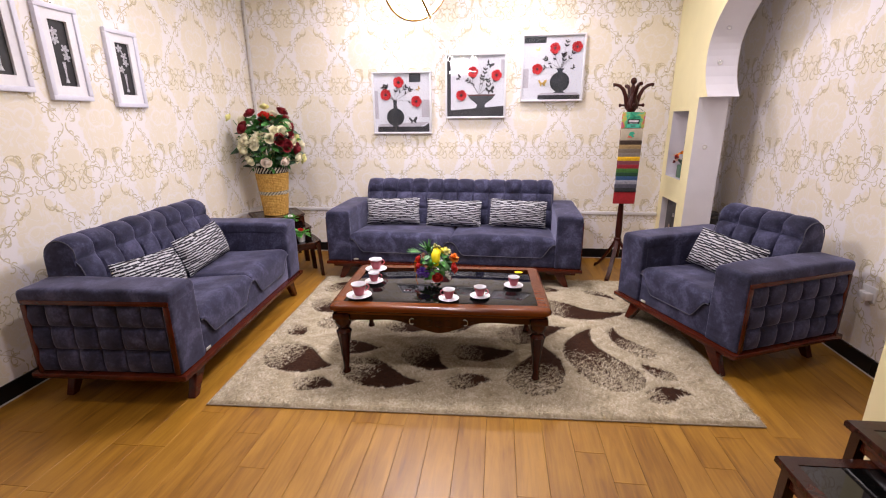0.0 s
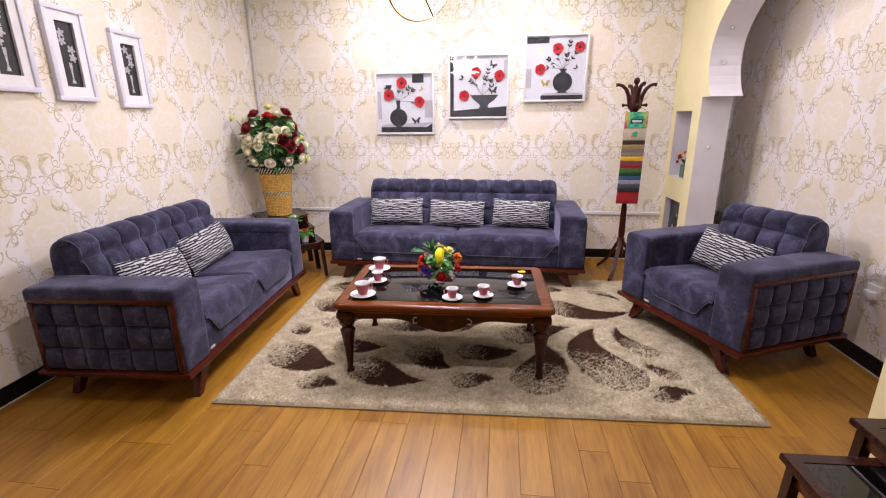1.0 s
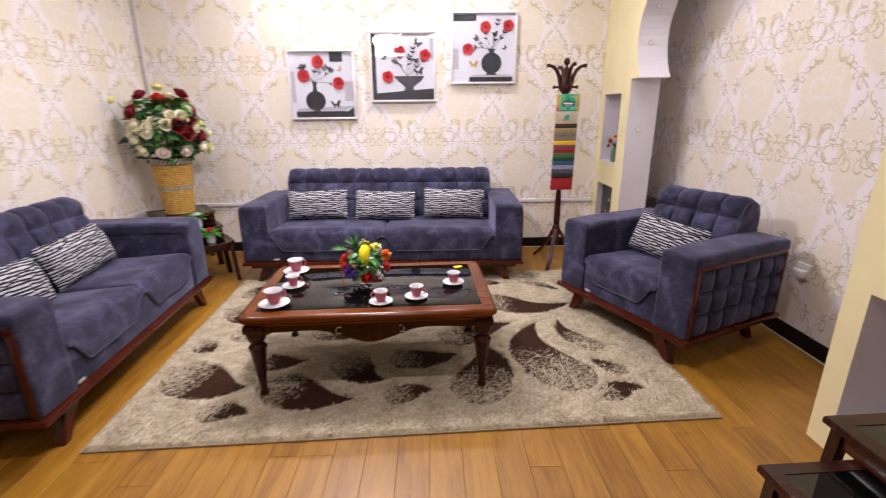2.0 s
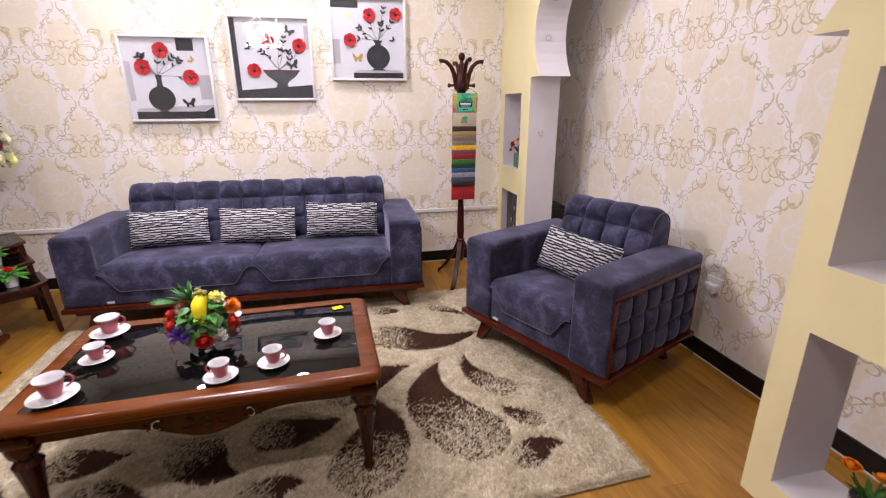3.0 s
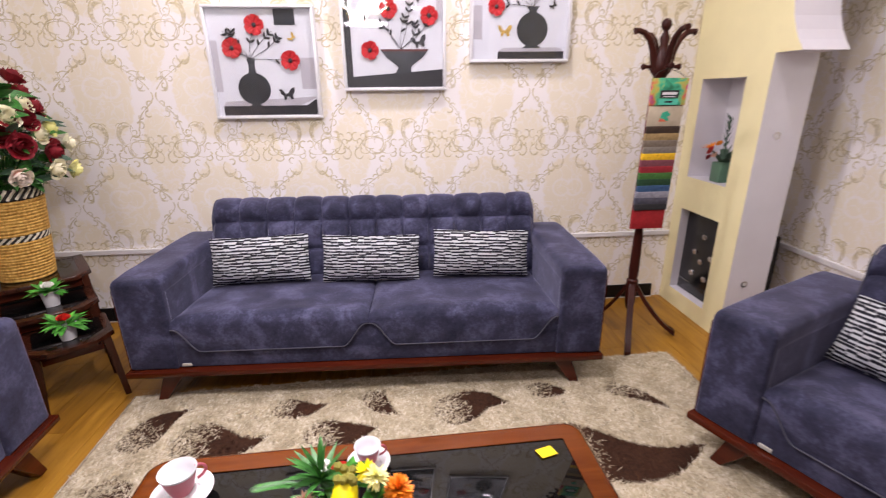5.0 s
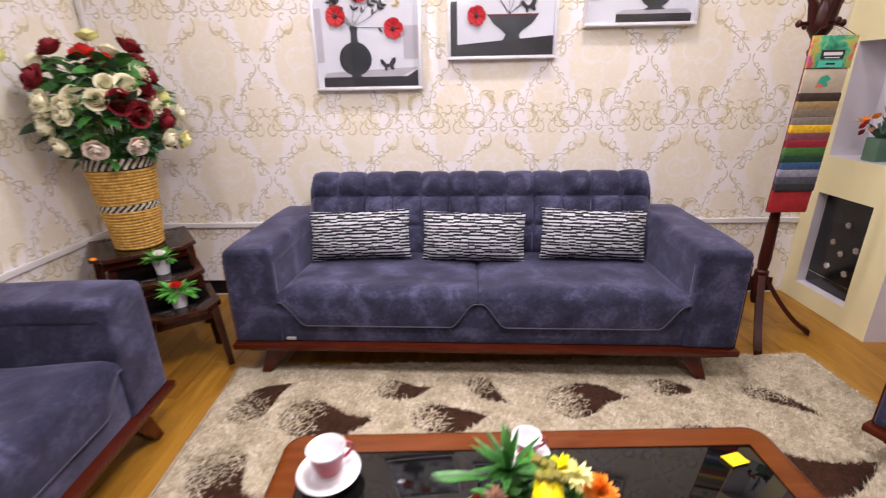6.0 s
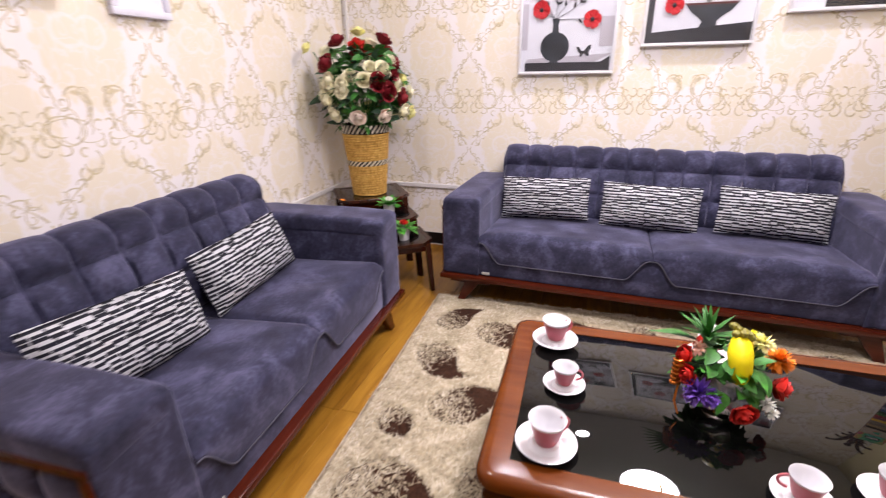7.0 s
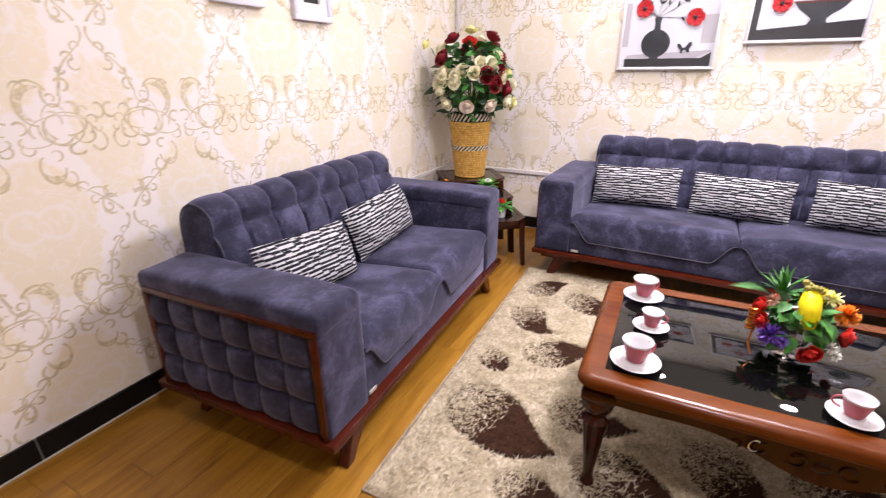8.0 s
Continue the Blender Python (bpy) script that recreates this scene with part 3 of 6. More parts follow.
def groove(t, sharp=0.34):
    """0 in a stitched line at whole numbers, 1 between them."""
    return abs(math.sin(math.pi * t)) ** sharp


def sofa(name, W, cushions, tufts, label, category, m, group="sofa set"):
    D, A, TOP = 0.84, 0.235, 0.66
    s = thing(name, m, label, category, group)
    rnd = random.Random(name + str(W))
    # wooden plinth board and legs
    bm = boxed(0, W, 0, D + 0.01, 0.165, 0.195, bevel=0.006)
    part("base_frame", bm, CHERRY, s, "cherry-stained wooden base board")
    for side in (0, 1):
        for back in (0, 1):
            bm = bmesh.new()
            x0, x1 = 0.20, 0.105
            y = D - 0.10 if back else 0.035
            out = [(x0 - 0.045, 0.166), (x0 + 0.055, 0.166), (x1 + 0.030, 0.0), (x1 - 0.012, 0.0)]
            if side:
                out = [(W - q, z) for q, z in out]
            prism(bm, out, 0.045, pose(0, y, 0))
            bmesh.ops.bevel(bm, geom=list(bm.edges), offset=0.004, segments=1, affect="EDGES")
            part("leg", bm, CHERRY, s)
    for side in (0, 1):
        bm = boxed(0.05 if not side else W - 0.30, 0.30 if not side else W - 0.05, 0.05, 0.085, 0.130, 0.166, bevel=0.004)
        part("leg_bracket", bm, CHERRY, s)
    # arms with a soft skin
    for side in (0, 1):
        x0, x1 = (0.014, A) if not side else (W - A, W - 0.014)
        inner = (0.034, A - 0.003) if not side else (W - A + 0.003, W - 0.034)
        bm = boxed(x0, x1, 0.020, D, 0.572, TOP, bevel=0.026, segments=4)
        box(bm, x0 + 0.001, x1 - 0.001, 0.0215, 0.072, 0.196, 0.645, 0.014, 3)
        box(bm, *inner, 0.030, D - 0.004, 0.196, 0.62)
        bmesh.ops.subdivide_edges(bm, edges=[e for e in bm.edges if e.calc_length() > 0.15], cuts=7, use_grid_fill=True)
        for v in bm.verts:
            q = noise.noise(v.co * 6 + Vector((W * 3, side * 9, 0)))
            v.co += Vector((0, q * 0.004, q * 0.005 if v.co.z > 0.4 else 0))
            if v.co.z > TOP - 0.03 and 0.1 < v.co.y < D - 0.1:
                v.co.z += 0.006
        part("arm", bm, SUEDE, s)
        sx = 0.012 if not side else W - 0.012
        d = -1 if not side else 1
        # stitched panel of soft squares on the outside
        bm = bmesh.new()
        def face(u, v):
            y = 0.068 + u * (D - 0.075)
            z = 0.197 + v * 0.385
            g = groove(u * 6, 0.34) * groove(v * 3, 0.34)
            wob = noise.noise(Vector((y * 14, z * 14, W + side))) * 0.004
            return Vector((sx + d * (-0.026 + 0.030 * g ** 0.9 + wob * 0.4 * g), y, z))
        grid(bm, 72, 36, face)
        part("side_panel", bm, SUEDE, s, "stitched square-tufted side panel")
        a, b = sorted((sx - d * 0.006, sx + d * 0.003))
        part("side_trim", boxed(a, b, 0.030, D - 0.03, 0.583, 0.608, bevel=0.004), CHERRY, s, "cherry wood strip")
        for y0 in (0.030, D - 0.055):
            part("side_trim", boxed(a, b, y0, y0 + 0.030, 0.196, 0.582, bevel=0.004), CHERRY, s, "cherry wood strip")
    # tufted back
    prof = seat_profile(D)
    bm = bmesh.new()
    x0, x1 = A - 0.015, W - A + 0.015
    def back(u, v):
        p, n = along(prof, v)
        line = (groove(u * tufts) + (1 - groove(u * tufts)) * min(1.0, max(0.0, (v - 0.32) / 0.14)) * 0.7) * (groove((v * 74 - 2) / 10, 0.6) if v * 74 < 27 else 1.0)
        puff = 0.038 * (line ** 0.85) - 0.020
        end = min(u, 1 - u) * (x1 - x0)
        pinch = math.sqrt(max(0.0, 1 - (1 - min(1.0, end / 0.05)) ** 2))
        wob = noise.noise(Vector((u * W * 5, v * 6, W))) * 0.005
        q = p + n * (puff + wob) * (0.35 + 0.65 * pinch)
        drop = (1 - pinch) * 0.035 if q.y > 0.6 else 0.0
        return Vector((x0 + u * (x1 - x0), q.x, q.y - drop))
    vs = grid(bm, tufts * 14, 74, back)
    bm.faces.new([row[0] for row in vs])
    bm.faces.new([row[-1] for row in vs][::-1])
    part("backrest", bm, SUEDE, s, "tufted backrest with two rows of squares")
    for e in (0.012, 0.988):
        pts = [back(e, j / 74) + Vector((-0.004 if e < 0.5 else 0.004, 0, 0)) for j in range(10, 52)]
        part("back_piping", piped(pts, 0.0035, 6), PIPING, s)
    # seat box under the cushions, cushions with a draped front
    part("seat_base", boxed(A - 0.004, W - A + 0.004, 0.035, D - 0.08, 0.196, 0.40, bevel=0.012), SUEDE, s)
    cw = (W - 2 * A) / cushions
    for c in range(cushions):
        cx0 = A + c * cw
        def hem(u):
            e = min(u, 1 - u) * cw
            q = min(1.0, max(0.0, (e - 0.012) / 0.115))
            return 0.408 - 0.118 * (q * q * (3 - 2 * q))
        def top(u, v, lift=0.0):
            x = cx0 + 0.002 + u * (cw - 0.004)
            e = min(u, 1 - u) * cw
            crown = 0.018 * (1 - (2 * u - 1) ** 4)
            roll = math.sqrt(max(0.0, 1 - (1 - min(1.0, e / 0.03)) ** 2))
            wrinkle = noise.noise(Vector((x * 7, v * 5, W + c))) * 0.006 + noise.noise(Vector((x * 17, v * 11, W))) * 0.003
            if v < 0.34:                                     # front skirt, from the hem up
                q = v / 0.34
                z = hem(u) + (0.418 - hem(u)) * q
                return Vector((x, 0.024 - 0.004 * math.sin(q * math.pi) - lift, z))
            if v < 0.52:                                     # rolled front edge
                q = (v - 0.34) / 0.18
                a = q * math.pi / 2
                return Vector((x, 0.024 + 0.045 * (1 - math.cos(a)), 0.418 + (0.038 + crown * q) * math.sin(a) - (1 - roll) * 0.02 * q + wrinkle * q))
            q = (v - 0.52) / 0.48
            return Vector((x, 0.069 + q * 0.52, 0.456 + crown - 0.030 * q - (1 - roll) * 0.02 + wrinkle))
        bm = bmesh.new()
        grid(bm, 40, 34, top)
        part("seat_cushion", bm, SUEDE, s, "seat cushion with a curved flap edged in piping")
        pts = [top(i / 60, 0, 0.004) + Vector((0, 0, -0.001)) for i in range(61)]
        part("piping", piped(pts, 0.003, 6), PIPING, s, "grey piping along the flap")
    part("maker_tag", boxed(A + 0.02, A + 0.065, 0.030, 0.036, 0.206, 0.222, bevel=0.002), TAG, s, "small silver maker's tag")
    return s


def scatter_cushion(m, label, w=0.53, h=0.255, t=0.16):
    c = thing("scatter_cushion", m, label, "cushion", "striped scatter cushions")
    bm = bmesh.new()
    def skin(sign):
        def f(u, v):
            a, b = 2 * u - 1, 2 * v - 1
            k = max(0.0, (1 - abs(a) ** 3.2)) ** 0.55 * max(0.0, (1 - abs(b) ** 2.6)) ** 0.6
            pull = 1 - 0.035 * (1 - abs(b) ** 2) * abs(a) ** 4
            sag = noise.noise(Vector((a * 2.1, b * 1.6, m.translation.x * 3 + m.translation.y))) * 0.012
            return Vector((a * w / 2 * pull, sign * t / 2 * k + sag * k, b * h / 2 * (1 - 0.05 * (1 - a * a) * abs(b) ** 4)))
        return f
    grid(bm, 34, 20, skin(-1))
    grid(bm, 34, 20, skin(1))
    bmesh.ops.remove_doubles(bm, verts=bm.verts, dist=0.0006)
    part("cover", bm, CLOTH, c)
    edge = [(a * w / 2, 0, b * h / 2) for a, b in
            [(-1 + 2 * i / 20, -1) for i in range(20)] + [(1, -1 + 2 * i / 12) for i in range(12)]
            + [(1 - 2 * i / 20, 1) for i in range(20)] + [(-1, 1 - 2 * i / 12) for i in range(12)]]
    edge = [(x * (1 - 0.03 * (1 - (2 * z / h) ** 2)), y, z * (1 - 0.045 * (1 - (2 * x / w) ** 2))) for x, y, z in edge]
    part("welt", piped(edge, 0.0045, 6, True), CLOTH, c)
    return c


SOFA3 = pose(-1.455, 3.797, 0, 0, 0, -1.73)
sofa("three_seat_sofa", 2.315, 2, 12, "slate-blue suede three-seat sofa with tufted back and cherry base", "sofa", SOFA3)
SOFA2 = pose(-1.466, 1.812, 0, 0, 0, 93.4)
sofa("two_seat_sofa", 1.72, 2, 8, "slate-blue suede two-seat sofa with tufted sides beside the wall", "sofa", SOFA2)
CHAIR = pose(1.016, 3.282, 0, 0, 0, -65.9)
sofa("armchair", 1.045, 1, 4, "slate-blue suede armchair with cherry trim in the arch", "armchair", CHAIR)
for x, tw, tz in ((0.535, -2.0, 0.005), (1.14, 1.2, -0.004), (1.755, 2.2, 0.008)):
    scatter_cushion(SOFA3 @ pose(x, 0.475, 0.578 + tz, -16, tw, 0), "black and white dashed lumbar cushion on the sofa")
for x, tw, y in ((0.47, 5, 0.43), (1.09, -3, 0.48)):
    scatter_cushion(SOFA2 @ pose(x, y, 0.582, -20, tw, 0), "black and white dashed lumbar cushion on the sofa")
scatter_cushion(CHAIR @ pose(0.52, 0.43, 0.578, -22, 4, 0), "black and white dashed lumbar cushion on the armchair", 0.50)


# ---- coffee table ----
TABLE = pose(-0.205, 2.556, 0, 0, 0, 1.9)
TZ = 0.475
table = thing("coffee_table", TABLE @ pose(0, 0, 0.022), "cherry wood coffee table with black glass top and carved apron", "table")
TL, TW, TH = 1.245, 0.755, TZ - 0.022


def rounded_rect(w, d, r, n=8):
    out = []
    for cx, cy, a0 in ((w / 2 - r, d / 2 - r, 0), (-w / 2 + r, d / 2 - r, 90), (-w / 2 + r, -d / 2 + r, 180), (w / 2 - r, -d / 2 + r, 270)):
        for i in range(n + 1):
            a = math.radians(a0 + 90 * i / n)
            out.append((cx + r * math.cos(a), cy + r * math.sin(a)))
    return out


bm = bmesh.new()
layers = []
for inset, z in ((0.030, TH - 0.060), (0.028, TH - 0.046), (0.010, TH - 0.040), (0.0, TH - 0.030), (0.0, TH - 0.018), (0.006, TH - 0.007), (0.016, TH - 0.001), (0.030, TH)):
    layers.append([bm.verts.new((x, y, z)) for x, y in rounded_rect(TL - 2 * inset, TW - 2 * inset, max(0.012, 0.055 - inset))])
inner = rounded_rect(TL - 0.148, TW - 0.148, 0.003)
layers.append([bm.verts.new((x, y, TH)) for x, y in inner])
layers.append([bm.verts.new((x, y, TH - 0.02)) for x, y in inner])
for a, b in zip(layers, layers[1:]):
    for i in range(len(a)):
        bm.faces.new((a[i], a[(i + 1) % len(a)], b[(i + 1) % len(b)], b[i]))
bm.faces.new(layers[0][::-1])
part("top_frame", bm, TABLE_WOOD, table, "moulded reddish wood rim with rounded corners")
part("glass_top", boxed(-TL / 2 + 0.0745, TL / 2 - 0.0745, -TW / 2 + 0.0745, TW / 2 - 0.0745, TH - 0.012, TH - 0.0015, bevel=0.001), BLACK_GLASS, table, "glossy black glass panel")


def apron(length, m, dip):
    n, out = 40, []
    for i in range(n + 1):
        q = i / n
        e = 2 * q - 1
        z = -0.055 - 0.018 * math.cos(e * math.pi * 2) * (1 - abs(e)) - dip * math.exp(-(e / 0.34) ** 2)
        out.append((e * length / 2, TH - 0.045 + z))
    bm = bmesh.new()
    prism(bm, [(-length / 2, TH - 0.045), *out, (length / 2, TH - 0.045)], 0.022, m)
    return bm


for sy, turn in ((1, 0), (-1, 180)):
    m = pose(0, 0, 0, 0, 0, turn) @ pose(0, -TW / 2 + 0.045, 0)
    ap = part("apron", apron(TL - 0.16, m, 0.052), TABLE_SHADED, table, "scalloped apron with carved scrolls")
    for side in (-1, 1):
        for cx, r, a0, a1 in ((0.055, 0.026, 20, 320), (0.135, 0.022, 200, 480), (0.19, 0.014, 0, 250)):
            pts = [m @ Vector((side * (cx + (r * (0.45 + 0.55 * i / 20)) * math.cos(math.radians(a0 + (a1 - a0) * i / 20))), -0.002,
                               TH - 0.105 + (r * (0.45 + 0.55 * i / 20)) * math.sin(math.radians(a0 + (a1 - a0) * i / 20)))) for i in range(21)]
            part("carving", piped(pts, lambda q: 0.0045 - 0.002 * q, 6), TABLE_SHADED, ap)
        pts = [m @ Vector((side * (0.150 + 0.014 * math.cos(radians(a))), -0.006 - 0.004 * math.sin(radians(a + 90)), TH - 0.098 + 0.018 * math.sin(radians(a)))) for a in range(-130, 131, 20)]
        part("pull", piped(pts, 0.0028, 6), CHROME, ap, "small curled chrome pull")
    bm = bmesh.new()
    bmesh.ops.create_icosphere(bm, subdivisions=2, radius=0.02, matrix=m @ pose(0, 0, TH - 0.115) @ Matrix.Diagonal((1.2, 0.35, 1.0, 1)))
    part("carving", bm, TABLE_SHADED, ap)
for turn in (90, -90):
    m = pose(0, 0, 0, 0, 0, turn) @ pose(0, -TL / 2 + 0.045, 0)
    part("apron", apron(TW - 0.16, m, 0.03), TABLE_SHADED, table)
leg_profile = [(0.014, 0.0), (0.022, 0.004), (0.022, 0.014), (0.015, 0.026), (0.016, 0.05), (0.030, 0.20), (0.040, 0.262), (0.043, 0.272),
               (0.036, 0.280), (0.030, 0.292), (0.034, 0.302), (0.044, 0.318), (0.048, 0.335), (0.046, 0.350), (0.044, TH - 0.06)]
for sx in (-1, 1):
    for sy in (-1, 1):
        bm = turned([(r * 1.06, z) for r, z in leg_profile], 12, pose(sx * (TL / 2 - 0.068), sy * (TW / 2 - 0.068), 0))
        leg = part("leg", bm, TABLE_SHADED, table, "turned tapering table leg")
        bm = boxed(sx * (TL / 2 - 0.068) - 0.05, sx * (TL / 2 - 0.068) + 0.05, sy * (TW / 2 - 0.068) - 0.05, sy * (TW / 2 - 0.068) + 0.05, TH - 0.10, TH - 0.055, bevel=0.012)
        part("leg_block", bm, TABLE_SHADED, leg)


def tea_cup(x, y, turn, k):
    c = thing("tea_cup", pose(x, y, TZ - 0.0012 + 0.0172 * k, 0, 0, turn), "pink tea cup with white inside on a saucer", "cup", "tea set")
    c.scale = (k, k, k)
    rr = [(0.0, 0.0), (0.023, 0.0), (0.025, 0.004), (0.029, 0.012), (0.035, 0.034), (0.0405, 0.054), (0.0425, 0.061)]
    part("body", turned(rr, 32, cap=False), PINK, c, "pink glazed outside")
    part("rim", turned([(0.0425, 0.061), (0.0440, 0.066), (0.0450, 0.068), (0.0432, 0.067), (0.0360, 0.050), (0.0285, 0.022), (0.018, 0.010), (0.0, 0.009)], 32, cap=False), CERAMIC, c, "white rim and inside")
    pts = [(0.036 + 0.026 * math.sin(math.radians(a)) ** 1.0, 0, 0.036 + 0.020 * math.cos(math.radians(a))) for a in range(5, 176, 17)]
    part("handle", piped(pts, 0.0038, 8), PINK, c)
    s = thing("saucer", pose(x, y, TZ - 0.0012, 0, 0, turn), "plain white ceramic saucer on the glass", "saucer", "tea set")
    s.scale = (k, k, k)
    part("dish", turned([(0.0, 0.003), (0.035, 0.0), (0.040, 0.003), (0.062, 0.0125), (0.072, 0.0185), (0.0735, 0.0195), (0.071, 0.0200), (0.060, 0.0165), (0.042, 0.0085), (0.034, 0.0165), (0.0, 0.0165)], 36, cap=False), CERAMIC, s)


for x, y, turn, k in ((-0.668, 2.300, 40, 1.0), (-0.645, 2.545, 10, 0.8), (-0.692, 2.772, 40, 1.0), (-0.145, 2.308, 170, 0.8), (0.030, 2.365, -15, 0.8), (0.228, 2.553, 60, 0.8), (-0.229, 2.830, 15, 0.8)):
    tea_cup(x, y, turn, k)
bm = bmesh.new()
prism(bm, [(-0.030, -0.010), (0.018, -0.022), (0.030, 0.010), (-0.018, 0.022)], 0.001, pose(0, 0, 0, 90, 0, 0))
tag = part("price_tag", bm, PAPER, None)
tag.matrix_basis = TABLE @ pose(0.482, 0.256, TZ + 0.0005)
tagged(tag, "small yellow paper price tag on the glass", "price tag")


# ---- flowers ----
def petal_rose(r, rnd, turns=3):
    """A full rose head along z: shells of cupped petals, the outer ones turned back at the lip."""
    bm = bmesh.new()
    r = r * 0.68
    for ring in range(turns + 1):
        n = (3, 4, 5, 5)[ring]
        shell = r * (0.17, 0.34, 0.52, 0.70)[ring]
        tall = r * (1.00, 0.96, 0.86, 0.70)[ring]
        for k in range(n):
            start = 2 * math.pi * k / n + ring * 0.72 + rnd.uniform(-0.15, 0.15)
            wave = rnd.uniform(0, 6)
            def f(u, v):
                a = start + (u - 0.5) * 2 * math.pi / n * 1.45 * (0.45 + 0.55 * math.sin(math.pi * min(1.0, 0.15 + 0.6 * v)))
                flare = (0.0, 0.02, 0.14, 0.34)[ring] * v ** 4
                rad = shell * (math.sin(math.pi * (0.10 + 0.52 * v)) + flare) + r * 0.03 * u
                edge = 1 - 0.30 * (2 * abs(u - 0.5)) ** 3
                h = tall * v * edge - flare * shell * 0.5 + r * 0.035 * math.sin(u * 7 + wave) * v
                return Vector((rad * math.cos(a), rad * math.sin(a), h))
            grid(bm, 6, 5, f)
    return bm


def leaf_blade(bm, m, length, width, fold=0.25, droop=0.3):
    def f(u, v):
        w = width * math.sin(math.pi * (0.06 + 0.94 * v) ** 0.8) ** 0.9
        x = (u - 0.5) * w
        return m @ Vector((x, v * length, fold * abs(x) - droop * length * v * v))
    grid(bm, 2, 5, f)
    return bm


def rose_meshes(material, r, seed):
    return [mesh_of("rose", petal_rose(r, random.Random(seed + q)), material) for q in range(2)]


def rope_basket():
    b = thing("flower_basket", pose(-2.170, 4.330, 0.520), "tall rope basket full of red and cream roses", "flower basket")
    def radius(z):
        return 0.112 + 0.050 * z / 0.49
    # coils of rope, with two braided bands
    bm = turned([(0.105, 0.0), (0.108, 0.01), (0.155, 0.485), (0.145, 0.485), (0.10, 0.012), (0.0, 0.012)], 32, cap=False)
    part("lining", bm, BRAID_DARK, b)
    coil = 0.0165
    n = int(0.49 / coil)
    for i in range(n):
        z = coil * (i + 0.5)
        band = 0.215 < z < 0.25 or z > 0.435
        if band:
            continue
        r = radius(z)
        bm = bmesh.new()
        pts = []
        for k in range(44):
            a = 2 * math.pi * k / 44
            pts.append((r * math.cos(a), r * math.sin(a), z + 0.0012 * math.sin(a * 3 + i)))
        tube(bm, pts, 0.0088, 7, True)
        part("rope_coil", bm, ROPE, b)
    for z0, z1, count in ((0.216, 0.248, 26), (0.437, 0.488, 30)):
        for k in range(count):
            for tone, mat in ((0, BRAID_LIGHT), (1, BRAID_DARK)):
                bm = bmesh.new()
                pts = []
                for i in range(6):
                    q = i / 5
                    a = 2 * math.pi * (k + tone * 0.5 + q * 1.15) / count
                    z = z0 + (z1 - z0) * q
                    pts.append((radius(z) * 1.01 * math.cos(a), radius(z) * 1.01 * math.sin(a), z))
                tube(bm, pts, 0.0075, 5)
                part("braid", bm, mat, b)
    rnd = random.Random(11)
    kinds = {"cream": rose_meshes(CREAM, 0.096, 1), "lemon": rose_meshes(LEMON, 0.088, 5), "crimson": rose_meshes(CRIMSON, 0.104, 9),
             "scarlet": rose_meshes(SCARLET, 0.100, 13), "blush": rose_meshes(BLUSH, 0.100, 17), "peach": rose_meshes(PEACH, 0.046, 21)}
    spots = [("crimson", -0.13, -0.05, 0.985), ("scarlet", -0.03, -0.08, 0.965), ("scarlet", 0.035, -0.05, 0.93), ("lemon", 0.0, 0.02, 1.045),
             ("crimson", 0.14, 0.02, 1.00), ("crimson", 0.155, -0.01, 0.935), ("crimson", 0.13, -0.03, 0.90), ("lemon", -0.30, 0.0, 0.96),
             ("crimson", -0.20, -0.09, 0.86), ("cream", -0.19, 0.02, 0.93), ("cream", 0.02, -0.14, 0.835), ("blush", -0.06, -0.17, 0.775),
             ("cream", -0.14, -0.17, 0.745), ("cream", -0.20, -0.12, 0.77), ("crimson", 0.10, -0.20, 0.70), ("cream", 0.17, -0.12, 0.745),
             ("lemon", 0.215, -0.08, 0.77), ("cream", 0.275, -0.02, 0.69), ("crimson", 0.20, -0.10, 0.66), ("cream", 0.20, -0.15, 0.58),
             ("blush", 0.075, -0.22, 0.565), ("peach", 0.075, -0.232, 0.575), ("blush", -0.07, -0.20, 0.56), ("cream", -0.18, -0.12, 0.575),
             ("lemon", 0.27, -0.05, 0.56), ("cream", -0.22, 0.05, 0.66), ("cream", 0.10, 0.16, 0.80), ("cream", -0.1, 0.15, 0.78),
             ("crimson", 0.0, 0.18, 0.90), ("cream", 0.22, 0.12, 0.62), ("cream", 0.06, 0.02, 0.98)]
    for k in range(26):
        a, h = 2.4 * k, (k * 0.37) % 1.0
        wide = 0.10 + 0.12 * math.sin(math.pi * (0.25 + 0.65 * h))
        spots.append((("cream", "lemon", "cream", "crimson", "cream")[k % 5], wide * math.cos(a), wide * math.sin(a), 0.57 + 0.36 * h))
    turn = pose(0, 0, 0, 0, 0, 38)
    for i, (kind, x, y, z) in enumerate(spots):
        p = turn @ Vector((x * 1.08, y * 1.05, z))
        out = Vector((p.x, p.y, (z - 0.70) * 0.8)).normalized()
        q = out.to_track_quat("Z", "Y").to_matrix().to_4x4()
        ob = part("rose", kinds[kind][i % 2], None, b, {"crimson": "dark crimson rose", "scarlet": "bright red rose", "cream": "cream rose", "lemon": "pale yellow rose", "blush": "blush rose", "peach": "peach rose heart"}[kind])
        ob.matrix_basis = Matrix.Translation(p - out * 0.002) @ q @ pose(0, 0, 0, 0, 0, rnd.uniform(0, 360)) @ Matrix.Scale(rnd.uniform(0.78, 1.06), 4)
        part("stem", piped([(p.x * 0.12, p.y * 0.12, 0.46), (p.x * 0.6, p.y * 0.6, 0.46 + (z - 0.46) * 0.6), p - out * 0.03], 0.003, 5), LEAF, b)
